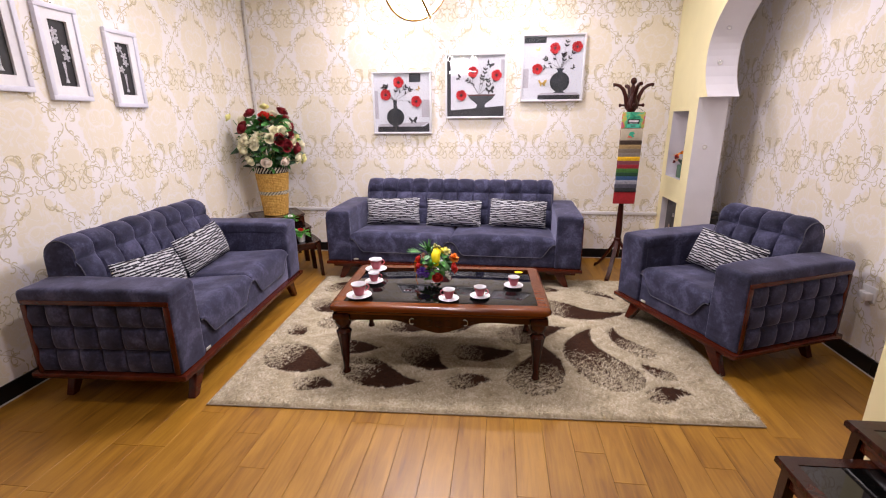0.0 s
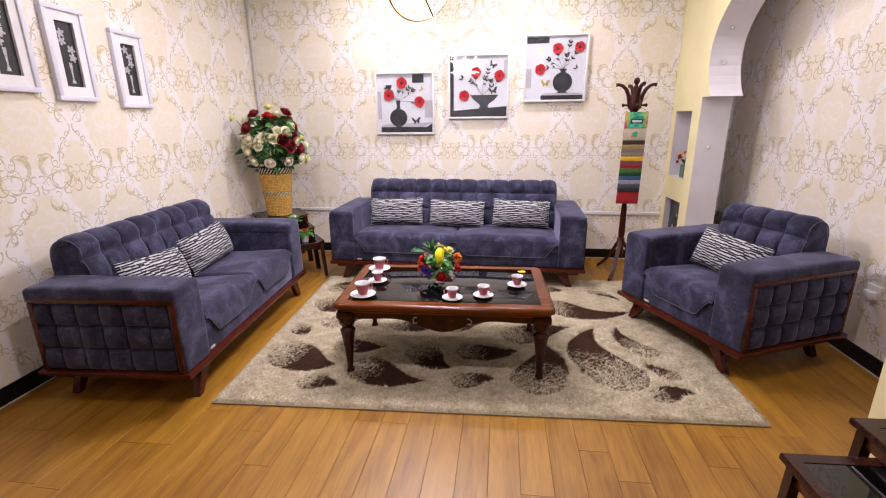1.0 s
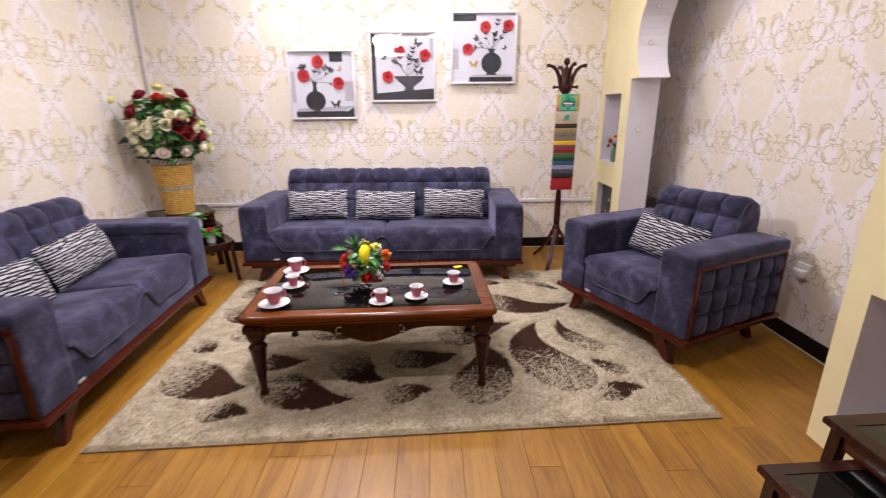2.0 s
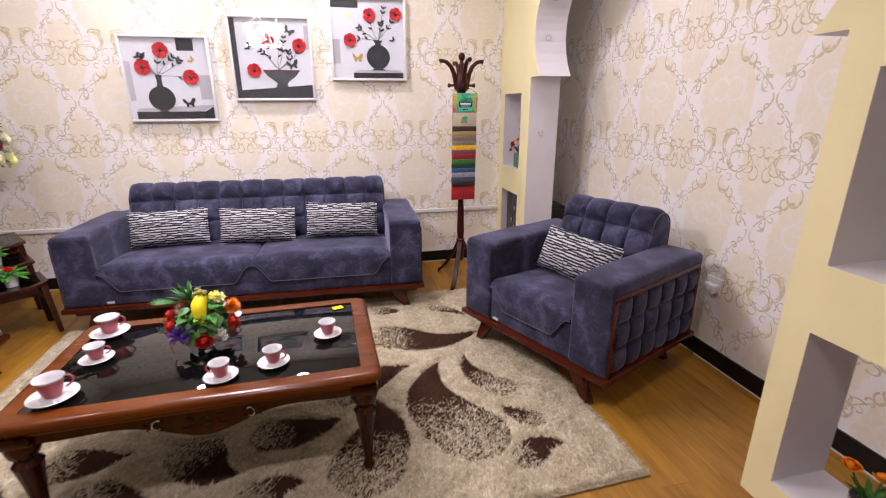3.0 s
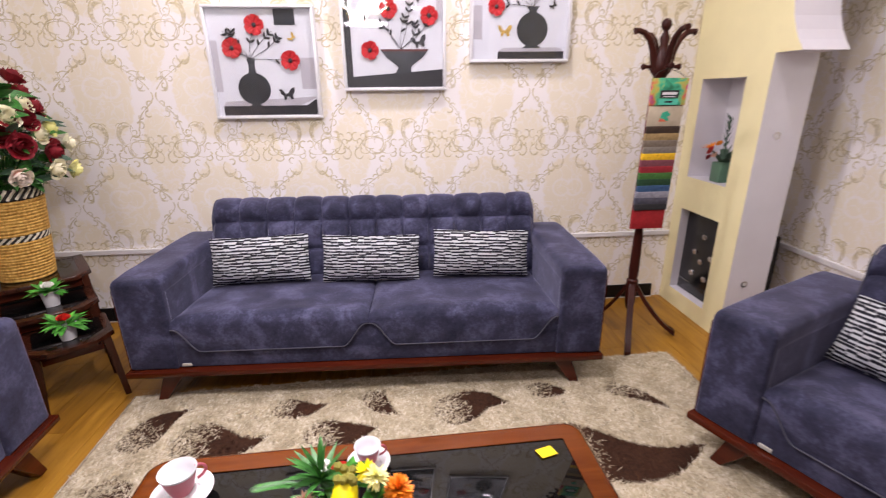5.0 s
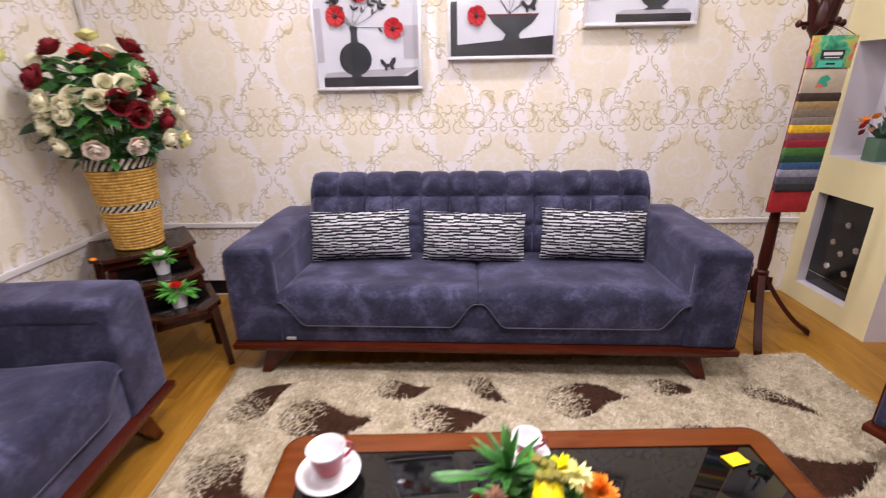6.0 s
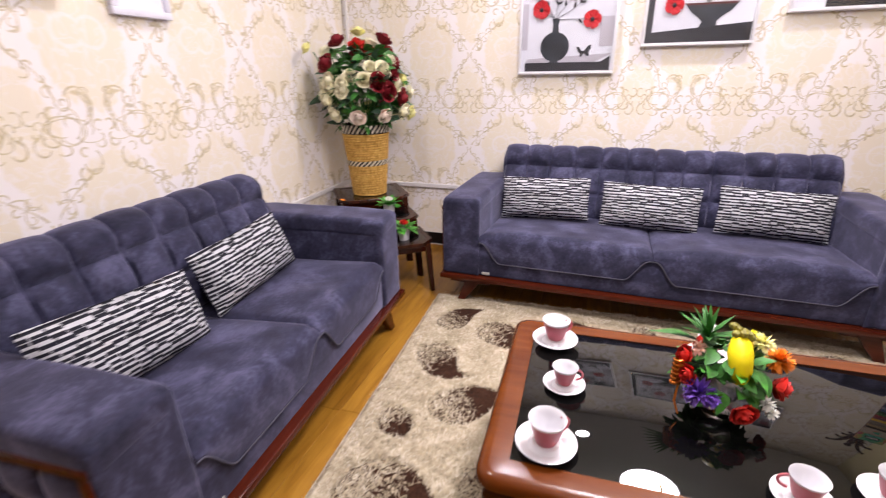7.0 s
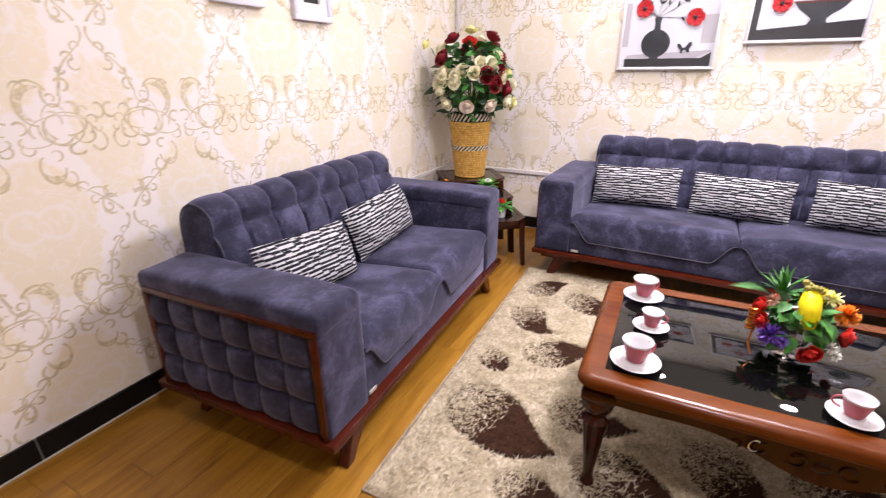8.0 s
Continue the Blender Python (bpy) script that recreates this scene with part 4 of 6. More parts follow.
    for mat, count, seed in ((LEAF, 240, 3), (LEAF_GREY, 80, 4)):
        rnd = random.Random(seed)
        bm = bmesh.new()
        for k in range(count):
            a, h = rnd.uniform(0, 2 * math.pi), rnd.uniform(0, 1)
            rr = 0.05 + 0.19 * math.sin(math.pi * (0.25 + 0.6 * h)) * rnd.uniform(0.4, 1.1)
            z = 0.485 + 0.48 * h
            m = Matrix.Translation((rr * math.cos(a), rr * math.sin(a), z)) @ pose(0, 0, 0, 0, 0, math.degrees(a) - 90 + rnd.uniform(-50, 50)) @ pose(0, 0, 0, rnd.uniform(-30, 55), rnd.uniform(-50, 50), 0)
            leaf_blade(bm, m, rnd.uniform(0.07, 0.115), rnd.uniform(0.04, 0.062))
        part("leaves", bm, mat, b)
    return b


def nest_table(m, w, d, h, label, group):
    """A small occasional table: clipped corners, black glass inlay, fretted rail."""
    t = thing("nest_table", m, label, "side table", group)
    c = 0.075
    out = [(-w / 2 + c, -d / 2), (w / 2 - c, -d / 2), (w / 2, -d / 2 + c), (w / 2, d / 2), (-w / 2, d / 2), (-w / 2, -d / 2 + c)]
    bm = bmesh.new()
    rings = []
    for k, z in ((1.0, h - 0.022), (1.0, h - 0.006), (0.985, h), (0.80, h), (0.80, h - 0.008)):
        rings.append([bm.verts.new((x * k, y * k, z)) for x, y in out])
    for a, b in zip(rings, rings[1:]):
        for i in range(6):
            bm.faces.new((a[i], a[(i + 1) % 6], b[(i + 1) % 6], b[i]))
    bm.faces.new(rings[0][::-1])
    part("tabletop", bm, DARK_WOOD, t, "dark stained rim")
    bm = bmesh.new()
    a = [bm.verts.new((x * 0.798, y * 0.798, h - 0.010)) for x, y in out]
    b = [bm.verts.new((x * 0.798, y * 0.798, h - 0.002)) for x, y in out]
    bm.faces.new(a[::-1]); bm.faces.new(b)
    for i in range(6):
        bm.faces.new((a[i], a[(i + 1) % 6], b[(i + 1) % 6], b[i]))
    part("glass_inlay", bm, BLACK_GLASS, t, "black glass inlay", False)
    lx, ly = w / 2 - 0.035, d / 2 - 0.03
    for sx in (-1, 1):
        for y in (-ly + 0.03, ly):
            bm = bmesh.new()
            foot = 0.025
            prism(bm, [(sx * lx - 0.017, h - 0.022), (sx * lx + 0.017, h - 0.022), (sx * (lx + foot) + 0.013, 0), (sx * (lx + foot) - 0.013, 0)], 0.032, pose(0, y - 0.016, 0))
            part("leg", bm, DARK_WOOD, t)
    for sx in (-1, 1):
        part("side_rail", boxed(sx * lx - 0.01, sx * lx + 0.01, -ly + 0.046, ly - 0.016, h - 0.085, h - 0.023, bevel=0.003), DARK_WOOD, t)
        for i in range(5):
            q = -ly + 0.09 + i * (2 * ly - 0.14) / 4
            part("fret", boxed(*sorted((sx * (lx + 0.010), sx * (lx + 0.013))), q, q + 0.010, h - 0.076, h - 0.036), CHERRY, t)
        for z in (h - 0.070, h - 0.052):
            part("fret", boxed(*sorted((sx * (lx + 0.010), sx * (lx + 0.0125))), -ly + 0.06, ly - 0.03, z, z + 0.005), CHERRY, t)
    for y in (ly - 0.002, -ly + 0.03):
        part("cross_rail", boxed(-lx + 0.018, lx - 0.018, y - 0.011, y + 0.011, h - 0.075, h - 0.023, bevel=0.003), CHERRY, t)
    return t


def small_pot(m, mat_pot, flower, label):
    p = thing("flower_pot", m @ Matrix.Scale(1.35, 4), label, "potted flower", "little flower pots")
    part("pot", turned([(0.0, 0), (0.022, 0), (0.026, 0.03), (0.031, 0.058), (0.033, 0.060), (0.029, 0.060), (0.026, 0.05), (0.0, 0.05)], 20, cap=False), mat_pot, p, "small white tapered pot")
    rnd = random.Random(int(m.translation.x * 1000))
    bm = bmesh.new()
    for k in range(34):
        a = rnd.uniform(0, 2 * math.pi)
        leaf_blade(bm, Matrix.Translation((0.012 * math.cos(a), 0.012 * math.sin(a), 0.055)) @ pose(0, 0, 0, 0, 0, math.degrees(a) - 90) @ pose(0, 0, 0, rnd.uniform(-5, 60)), rnd.uniform(0.04, 0.065), 0.022)
    part("leaves", bm, LEAF_BRIGHT, p)
    ob = part("flower", mesh_of("flower", petal_rose(0.034, rnd), flower), None, p, "round artificial bloom")
    ob.matrix_basis = pose(0, 0, 0.072, 8, 6, 20)
    return p


N = pose(0, 0, 0, 0, 0, 38)       # the nest in the corner fans out towards the room
for (x, y), w, d, h in (((-2.175, 4.350), 0.50, 0.44, 0.520), ((-1.965, 4.120), 0.42, 0.38, 0.438), ((-1.750, 3.925), 0.34, 0.34, 0.355)):
    nest_table(Matrix.Translation((x, y, 0)) @ N, w, d, h, "dark wood nesting table with black glass top", "corner nest of tables")
rope_basket()
small_pot(pose(-1.910, 4.095, 0.438), CERAMIC, WHITE_PETAL, "small white pot with leaves and a white bloom")
small_pot(pose(-1.717, 3.885, 0.355), CERAMIC, SCARLET, "small white pot with leaves and a red bloom")
bm = boxed(-0.025, 0.025, -0.012, 0.012, 0, 0.001)
tag = tagged(new("price_tag", mesh_of("price_tag", bm, ORANGE)), "small orange paper price tag on the table", "price tag")
tag.matrix_basis = pose(-2.255, 4.085, 0.5205, 0, 0, -38)

# the nest of tables by the near pier
for (x, y), w, d, h in (((1.49, 1.06), 0.50, 0.48, 0.54), ((1.215, 1.015), 0.40, 0.42, 0.46), ((0.955, 0.93), 0.30, 0.36, 0.38)):
    nest_table(pose(x, y, 0, 0, 0, 92), w, d, h, "dark wood nesting table with black glass top and fretwork", "nest of tables by the arch")


def table_bouquet():
    b = thing("table_bouquet", TABLE @ pose(-0.050, 0.010, TZ - 0.0012) @ Matrix.Scale(0.98, 4), "bright artificial fruit and flower bouquet in a glass goblet", "bouquet")
    part("goblet", turned([(0.0, 0.0), (0.035, 0.0), (0.036, 0.003), (0.010, 0.010), (0.007, 0.03), (0.012, 0.038), (0.042, 0.06), (0.052, 0.09), (0.049, 0.09), (0.039, 0.062), (0.008, 0.042), (0.0, 0.04)], 28, cap=False), GLASS, b, "clear glass goblet")
    rnd = random.Random(7)
    for mat, count, z0, z1, ln in ((LEAF_BRIGHT, 64, 0.07, 0.185, 0.062), (LEAF, 60, 0.08, 0.20, 0.058)):
        bm = bmesh.new()
        for k in range(count):
            a, h = rnd.uniform(0, 2 * math.pi), rnd.random()
            rr = 0.025 + 0.055 * math.sin(math.pi * (0.2 + 0.7 * h)) * rnd.uniform(0.5, 1)
            m = Matrix.Translation((rr * math.cos(a), rr * math.sin(a), z0 + (z1 - z0) * h)) @ pose(0, 0, 0, 0, 0, math.degrees(a) - 90 + rnd.uniform(-40, 40)) @ pose(0, 0, 0, rnd.uniform(-50, 50), rnd.uniform(-40, 40), 0)
            leaf_blade(bm, m, rnd.uniform(0.6, 1.0) * ln, 0.034)
        part("leaves", bm, mat, b)
    bm = bmesh.new()
    for k in range(26):
        a = rnd.uniform(0, 2 * math.pi)
        leaf_blade(bm, pose(-0.045, 0.035, 0.20) @ pose(0, 0, 0, 0, 0, math.degrees(a)) @ pose(0, 0, 0, rnd.uniform(20, 85)), 0.09, 0.014, 0.2, 0.15)
    for k in range(9):
        leaf_blade(bm, pose(-0.07, 0.03, 0.19) @ pose(0, 0, 0, 0, 0, 80 + 6 * k) @ pose(0, 0, 0, 10 + 4 * k), 0.12, 0.012, 0.2, 0.2)
    part("spiky_leaves", bm, LEAF, b, "spiky dark green sprig")
    # a yellow fruit with a knobbly stalk
    pts = [(0.015, -0.065, 0.140), (0.010, -0.064, 0.175), (0.008, -0.045, 0.208), (0.014, -0.02, 0.23), (0.02, -0.01, 0.245)]
    part("fruit", piped(pts, lambda q: 0.029 * math.sin(math.pi * (0.12 + 0.8 * q)) ** 0.7, 12), YELLOW, b, "yellow plastic fruit")
    bm = bmesh.new()
    for k in range(9):
        bmesh.ops.create_icosphere(bm, subdivisions=1, radius=0.011, matrix=Matrix.Translation((0.012 + rnd.uniform(-0.02, 0.02), -0.012 + rnd.uniform(-0.02, 0.02), 0.248 + rnd.uniform(-0.008, 0.01))))
    part("stalk_knob", bm, plain("olive_knob", (0.22, 0.20, 0.03), 0.5), b, "knobbly olive buds")

    def bloom(name, mat, where, r, seed, label):
        ob = part(name, mesh_of(name, petal_rose(r, random.Random(seed)), mat), None, b, label)
        p = Vector(where)
        ob.matrix_basis = Matrix.Translation(p) @ Vector((p.x, p.y, (p.z - 0.12) * 0.7)).to_track_quat("Z", "Y").to_matrix().to_4x4()

    def pompon(name, mat, where, r, n, label):
        bm = bmesh.new()
        q = random.Random(n)
        for k in range(n):
            d = Vector((q.gauss(0, 1), q.gauss(0, 1), q.gauss(0, 1))).normalized()
            leaf_blade(bm, d.to_track_quat("Y", "Z").to_matrix().to_4x4(), r, r * 0.28, 0.2, 0.05)
        ob = part(name, bm, mat, b, label)
        ob.matrix_basis = Matrix.Translation(where)
    bloom("flower", SCARLET, (0.020, -0.092, 0.085), 0.056, 2, "red flower")
    bloom("flower", SCARLET, (0.104, -0.035, 0.125), 0.050, 3, "red flower")
    bloom("flower", SCARLET, (0.112, 0.0, 0.10), 0.045, 4, "red flower")
    bloom("flower", SCARLET, (-0.092, -0.02, 0.165), 0.050, 5, "red flower")
    bloom("flower", SCARLET, (-0.088, -0.050, 0.135), 0.046, 6, "red flower")
    bloom("flower", SCARLET, (-0.02, 0.105, 0.13), 0.05, 8, "red flower")
    pompon("pompon_flower", ORANGE, (0.118, 0.015, 0.168), 0.036, 150, "orange pompon flower")
    pompon("pompon_flower", PURPLE, (-0.072, -0.082, 0.105), 0.042, 100, "purple spiky flower")
    pompon("pompon_flower", PURPLE, (-0.045, -0.088, 0.095), 0.026, 60, "purple spiky flower")
    pompon("pompon_flower", LEMON, (0.072, 0.01, 0.215), 0.030, 80, "yellow daisy flower")
    pompon("pompon_flower", YELLOW, (0.050, 0.03, 0.215), 0.026, 70, "yellow daisy flower")
    pompon("pompon_flower", WHITE_PETAL, (0.080, -0.070, 0.095), 0.022, 60, "white blossom spray")
    pompon("pompon_flower", WHITE_PETAL, (0.092, -0.078, 0.075), 0.018, 50, "white blossom spray")
    pompon("pompon_flower", WHITE_PETAL, (-0.04, 0.05, 0.22), 0.018, 50, "white blossom spray")
    pompon("pompon_flower", PEACH, (-0.075, -0.01, 0.19), 0.024, 50, "pink blossom spray")
    coil = [(-0.118 + 0.012 * math.cos(k * 0.9), -0.03 + 0.012 * math.sin(k * 0.9), 0.085 + 0.0019 * k) for k in range(45)]
    part("ribbon", piped(coil, 0.0045, 5), RIBBON, b, "curled orange foil ribbon")
    part("ribbon", piped([(-0.112, -0.04, 0.09), (-0.118, -0.055, 0.05), (-0.105, -0.06, 0.015)], 0.003, 5), RIBBON, b, "curled orange foil ribbon")


table_bouquet()


# ---- coat rack with a fabric swatch card ----
rack = thing("coat_rack", pose(1.275, 4.30, 0) @ Matrix.Diagonal((1, 1, 1.024, 1)), "dark mahogany coat rack with curved hooks on three legs", "coat rack")
prof = [(0.0, 0.15), (0.020, 0.15), (0.026, 0.17), (0.030, 0.20), (0.034, 0.30), (0.034, 0.335), (0.024, 0.345), (0.027, 0.36), (0.030, 0.40), (0.026, 0.60),
        (0.022, 0.66), (0.028, 0.675), (0.022, 0.69), (0.020, 0.72), (0.024, 1.0), (0.022, 1.38), (0.030, 1.41), (0.022, 1.43), (0.024, 1.46),
        (0.048, 1.50), (0.052, 1.53), (0.046, 1.575), (0.026, 1.60), (0.020, 1.63), (0.026, 1.66), (0.014, 1.685), (0.012, 1.695)]
part("pole", turned(prof, 20), RACK_WOOD, rack, "turned mahogany pole")
ball = [(0.026 * math.sin(math.pi * i / 12), 1.722 - 0.030 * math.cos(math.pi * i / 12)) for i in range(13)]
part("finial", turned(ball, 16, cap=False), RACK_WOOD, rack)
for fx, fy in ((1.128, 3.985), (1.530, 4.195), (1.118, 4.465)):
    dx, dy = fx - 1.275, fy - 4.30
    r = math.hypot(dx, dy)
    turn = pose(0, 0, 0, 0, 0, math.degrees(math.atan2(dy, dx)))
    top, bot = [], []
    for i in range(15):
        q = i / 14
        x = 0.02 + q * (r - 0.02)
        z = 0.29 * (1 - q) ** 1.9 + 0.028 * math.sin(q * math.pi * 1.0) + 0.022
        th = 0.046 - 0.024 * q + (0.008 if q > 0.93 else 0)
        top.append((x, z + th * 0.5))
        bot.append((x, max(0.0, z - th * 0.5) if q < 0.97 else 0.0))
    bm = bmesh.new()
    prism(bm, top + bot[::-1], 0.034, turn @ pose(0, -0.017, 0))
    bmesh.ops.bevel(bm, geom=list(bm.edges), offset=0.003, segments=1, affect="EDGES", clamp_overlap=True)
    part("leg", bm, RACK_WOOD, rack, "curved mahogany leg")
for k in range(4):
    turn = pose(0, 0, 0, 0, 0, 5 + 90 * k)
    pts = [turn @ Vector((x, 0, z)) for x, z in ((0.035, 1.50), (0.048, 1.555), (0.060, 1.605), (0.085, 1.655), (0.120, 1.685), (0.155, 1.694), (0.172, 1.690))]
    part("hook", piped(pts, lambda q: 0.021 - 0.010 * q + (0.006 if q > 0.9 else 0), 10), RACK_WOOD, rack, "upswept curved hook")
    turn = pose(0, 0, 0, 0, 0, 0 + 90 * k)
    part("peg", turned([(0.009, 0.04), (0.009, 0.085), (0.015, 0.094), (0.016, 0.102), (0.010, 0.108)], 12, turn @ pose(0, 0, 1.525, 0, 90, 0)), RACK_WOOD, rack)

card = thing("swatch_card", pose(1.275, 4.235, 0.692) @ pose(0, 0, 0, 3) @ Matrix.Diagonal((1, 1, 1.015, 1)), "hanging upholstery swatch card with coloured fabric strips", "fabric swatches")
part("backing", boxed(-0.094, 0.094, 0.004, 0.012, 0.0, 0.80, bevel=0.002), plain("dark_red_card", (0.13, 0.010, 0.015), 0.7), card)
swatches = (("dark brown", 0.045, 0.026, 0.016), ("tan", 0.36, 0.25, 0.11), ("taupe", 0.20, 0.16, 0.12), ("grey taupe", 0.22, 0.19, 0.16), ("yellow", 0.78, 0.48, 0.015),
            ("plum", 0.20, 0.055, 0.075), ("crimson", 0.28, 0.012, 0.025), ("green", 0.05, 0.16, 0.03), ("dark green", 0.012, 0.055, 0.022),
            ("blue", 0.035, 0.09, 0.20), ("lilac grey", 0.28, 0.28, 0.34), ("slate", 0.07, 0.07, 0.10), ("charcoal", 0.022, 0.022, 0.026))
part("red_pocket", boxed(-0.096, 0.096, -0.010, 0.004, 0.0, 0.115, bevel=0.004), plain("red_fabric", (0.36, 0.012, 0.018), 0.8, 0, 0.2, 50, 0.3), card, "plain red fabric flap")
for k, (tone, *c) in enumerate(swatches):
    z1 = 0.565 - k * 0.0345
    bm = boxed(-0.095 - 0.002 * (k % 3), 0.094, -0.013 - 0.0007 * k, 0.0035, z1 - 0.040, z1, bevel=0.006, segments=3)
    part("fabric_strip", bm, plain(tone.replace(" ", "_") + "_fabric", tuple(c), 0.85, 0, 0.25, 60, 0.35), card, tone + " fabric strip")
part("beige_card", boxed(-0.093, 0.093, -0.006, 0.004, 0.560, 0.665, bevel=0.002), plain("beige_card", (0.52, 0.45, 0.34), 0.8), card, "beige printed card")
part("emblem", prism(bmesh.new(), [(-0.03, 0.60), (-0.005, 0.588), (0.024, 0.592), (0.012, 0.612), (0.03, 0.622), (0.008, 0.64), (-0.018, 0.632)], 0.001, pose(0, -0.0075, 0)), plain("teal_print", (0.04, 0.42, 0.26), 0.6), card, "small teal and coral emblem", False)
part("emblem", prism(bmesh.new(), [(-0.034, 0.588), (-0.026, 0.606), (-0.006, 0.600), (0.01, 0.588)], 0.001, pose(0, -0.0085, 0)), plain("coral_print", (0.70, 0.16, 0.10), 0.6), card, "", False)


def header_print():
    k = Mat("rainbow_print", rough=0.35)
    f = k.noise(16, 2, 0.5, bend=2.0)
    x, y, z = k.xyz()
    g = (x.absolute() * 4.5 + f * 0.9) - 0.1
    k.color(k.ramp(g, (0.30, (0.01, 0.18, 0.09)), (0.55, (0.05, 0.45, 0.26)), (0.72, (0.45, 0.50, 0.10)), (0.84, (0.70, 0.16, 0.08)), (0.96, (0.45, 0.10, 0.30))))
    return k.m


part("header", boxed(-0.096, 0.096, -0.010, 0.004, 0.668, 0.80, bevel=0.002), header_print(), card, "multicoloured printed header")
part("header_bar", boxed(-0.048, 0.052, -0.012, -0.0104, 0.705, 0.742), PRINT_BLACK, card, "", False)
part("header_bar", boxed(-0.05, 0.054, -0.012, -0.0104, 0.672, 0.699), plain("aqua_print", (0.10, 0.62, 0.46), 0.5), card, "", False)
part("lettering_bar", boxed(-0.038, 0.042, -0.0135, -0.0122, 0.720, 0.733), MAT_WHITE, card, "", False)
part("lettering_bar", boxed(-0.030, 0.034, -0.0135, -0.0122, 0.709, 0.713), MAT_WHITE, card, "", False)
part("lettering_bar", boxed(-0.018, 0.022, -0.0135, -0.0122, 0.682, 0.690), PRINT_BLACK, card, "", False)
part("cord", piped([(-0.09, 0.008, 0.80), (-0.05, 0.03, 0.83), (0, 0.045, 0.845)], 0.0015, 5), BRAID_DARK, card)
part("cord", piped([(0.09, 0.008, 0.80), (0.05, 0.03, 0.83), (0, 0.045, 0.845)], 0.0015, 5), BRAID_DARK, card)


# ---- pictures ----
def layer(pic, name, outline, mat, depth, label=""):
    """A flat printed shape, depth millimetres proud of the sheet; x, z run 0..1 over the sheet."""
    w, h = pic["w"], pic["h"]
    pts = [(x * w, z * h) for x, z in outline]
    return part(name, prism(bmesh.new(), pts, -0.0006, pose(0, -0.0006 * depth, 0)), mat, pic, label, False)


def rect(x0, x1, z0, z1):
    return [(x0, z0), (x1, z0), (x1, z1), (x0, z1)]


def poppy(pic, x, z, r=0.042, seed=0):
    bm = bmesh.new()
    rnd = random.Random(seed)
    for ring, n in ((0, 5), (1, 4)):
        for k in range(n):
            a = 2 * math.pi * (k + 0.5 * ring) / n + rnd.uniform(-0.1, 0.1)
            def f(u, v):
                s = (u - 0.5) * 1.5 * math.sin(math.pi * (0.2 + 0.65 * v)) ** 0.6
                q = r * (1 - 0.12 * ring) * v
                return Vector((q * math.cos(a + s), -0.004 - 0.003 * ring - 0.007 * v ** 2 - 0.002 * math.sin(u * 14), q * math.sin(a + s)))
            grid(bm, 6, 4, f)
    p = part("poppy", bm, POPPY, pic, "red paper poppy")
    p.matrix_basis = pose(x * pic["w"], 0, z * pic["h"])
    q = bmesh.new()
    bmesh.ops.create_icosphere(q, subdivisions=2, radius=r * 0.24, matrix=Matrix.Translation((0, -0.010, 0)) @ Matrix.Diagonal((1, 0.5, 1, 1)))
    part("poppy_heart", q, PRINT_BLACK, p)


def butterfly(pic, x, z, s, mat, turn):
    out = [(0, -0.25), (0.10, -0.1), (0.35, -0.55), (0.62, -0.50), (0.60, -0.12), (0.95, 0.25), (1.0, 0.65), (0.62, 0.62), (0.12, 0.12),
           (0.0, 0.2), (-0.10, 0.12), (-0.42, 0.72), (-0.72, 0.78), (-0.66, 0.30), (-0.40, -0.05), (-0.46, -0.42), (-0.25, -0.48), (-0.08, -0.12)]
    c, n = math.cos(turn), math.sin(turn)
    layer(pic, "butterfly", [(x + s * (a * c - b * n), z + s * (a * n + b * c)) for a, b in out], mat, 5)


def spray(pic, root, ends, leaf=0.028):
    w, h = pic["w"], pic["h"]
    for k, (ex, ez, bow) in enumerate(ends):
        pts = []
        for i in range(9):
            q = i / 8
            x = root[0] + (ex - root[0]) * q + bow * math.sin(math.pi * q)
            z = root[1] + (ez - root[1]) * q
            pts.append((x * w, -0.003, z * h))
        stem = part("stem", piped(pts, 0.0014, 5), PRINT_BLACK, pic)
        bm = bmesh.new()
        for i in (4, 6, 7):
            for side in (-1, 1):
                if (i + k + side) % 3 == 0 and i == 4:
                    continue
                a = math.atan2(pts[i + 1][2] - pts[i - 1][2], pts[i + 1][0] - pts[i - 1][0]) + side * 0.8
                cx, cz = pts[i][0] + math.cos(a) * leaf * w * 0.9, pts[i][2] + math.sin(a) * leaf * w * 0.9
                prism(bm, disc(cx, cz, leaf * w, 12, 1.0, 0.38, a), -0.0005, pose(0, -0.0035, 0))
        part("leaves", bm, PRINT_BLACK, pic, "", False)


def picture(x0, z0, x1, z1, label):
    w, h = x1 - x0, z1 - z0
    p = thing("framed_picture", pose(x0, YN - 0.028, z0), label, "picture", "poppy pictures")
    p["w"], p["h"] = w, h
    b = 0.018
    for args in ((-0.0, w, -0.010, 0.028, 0, b), (0, w, -0.010, 0.028, h - b, h), (0, b, -0.010, 0.028, b, h - b), (w - b, w, -0.010, 0.028, b, h - b)):
        part("frame", boxed(*args, bevel=0.003), FRAME_SILVER, p, "slim silver-white frame")
    part("sheet", boxed(b, w - b, 0.001, 0.010, b, h - b), PRINT_PALE, p, "pale grey printed sheet", False)
    ob = part("glass", boxed(b, w - b, -0.0225, -0.0215, b, h - b), PANE, p, "clear glass", False)
    ob.visible_shadow = False
    for args in ((0.002, w - 0.002, -0.024, -0.0105, 0.002, b), (0.002, w - 0.002, -0.024, -0.0105, h - b, h - 0.002), (0.002, b, -0.024, -0.0105, b, h - b), (w - b, w - 0.002, -0.024, -0.0105, b, h - b)):
        part("frame_lip", boxed(*args, bevel=0.002), FRAME_SILVER, p)
    return p


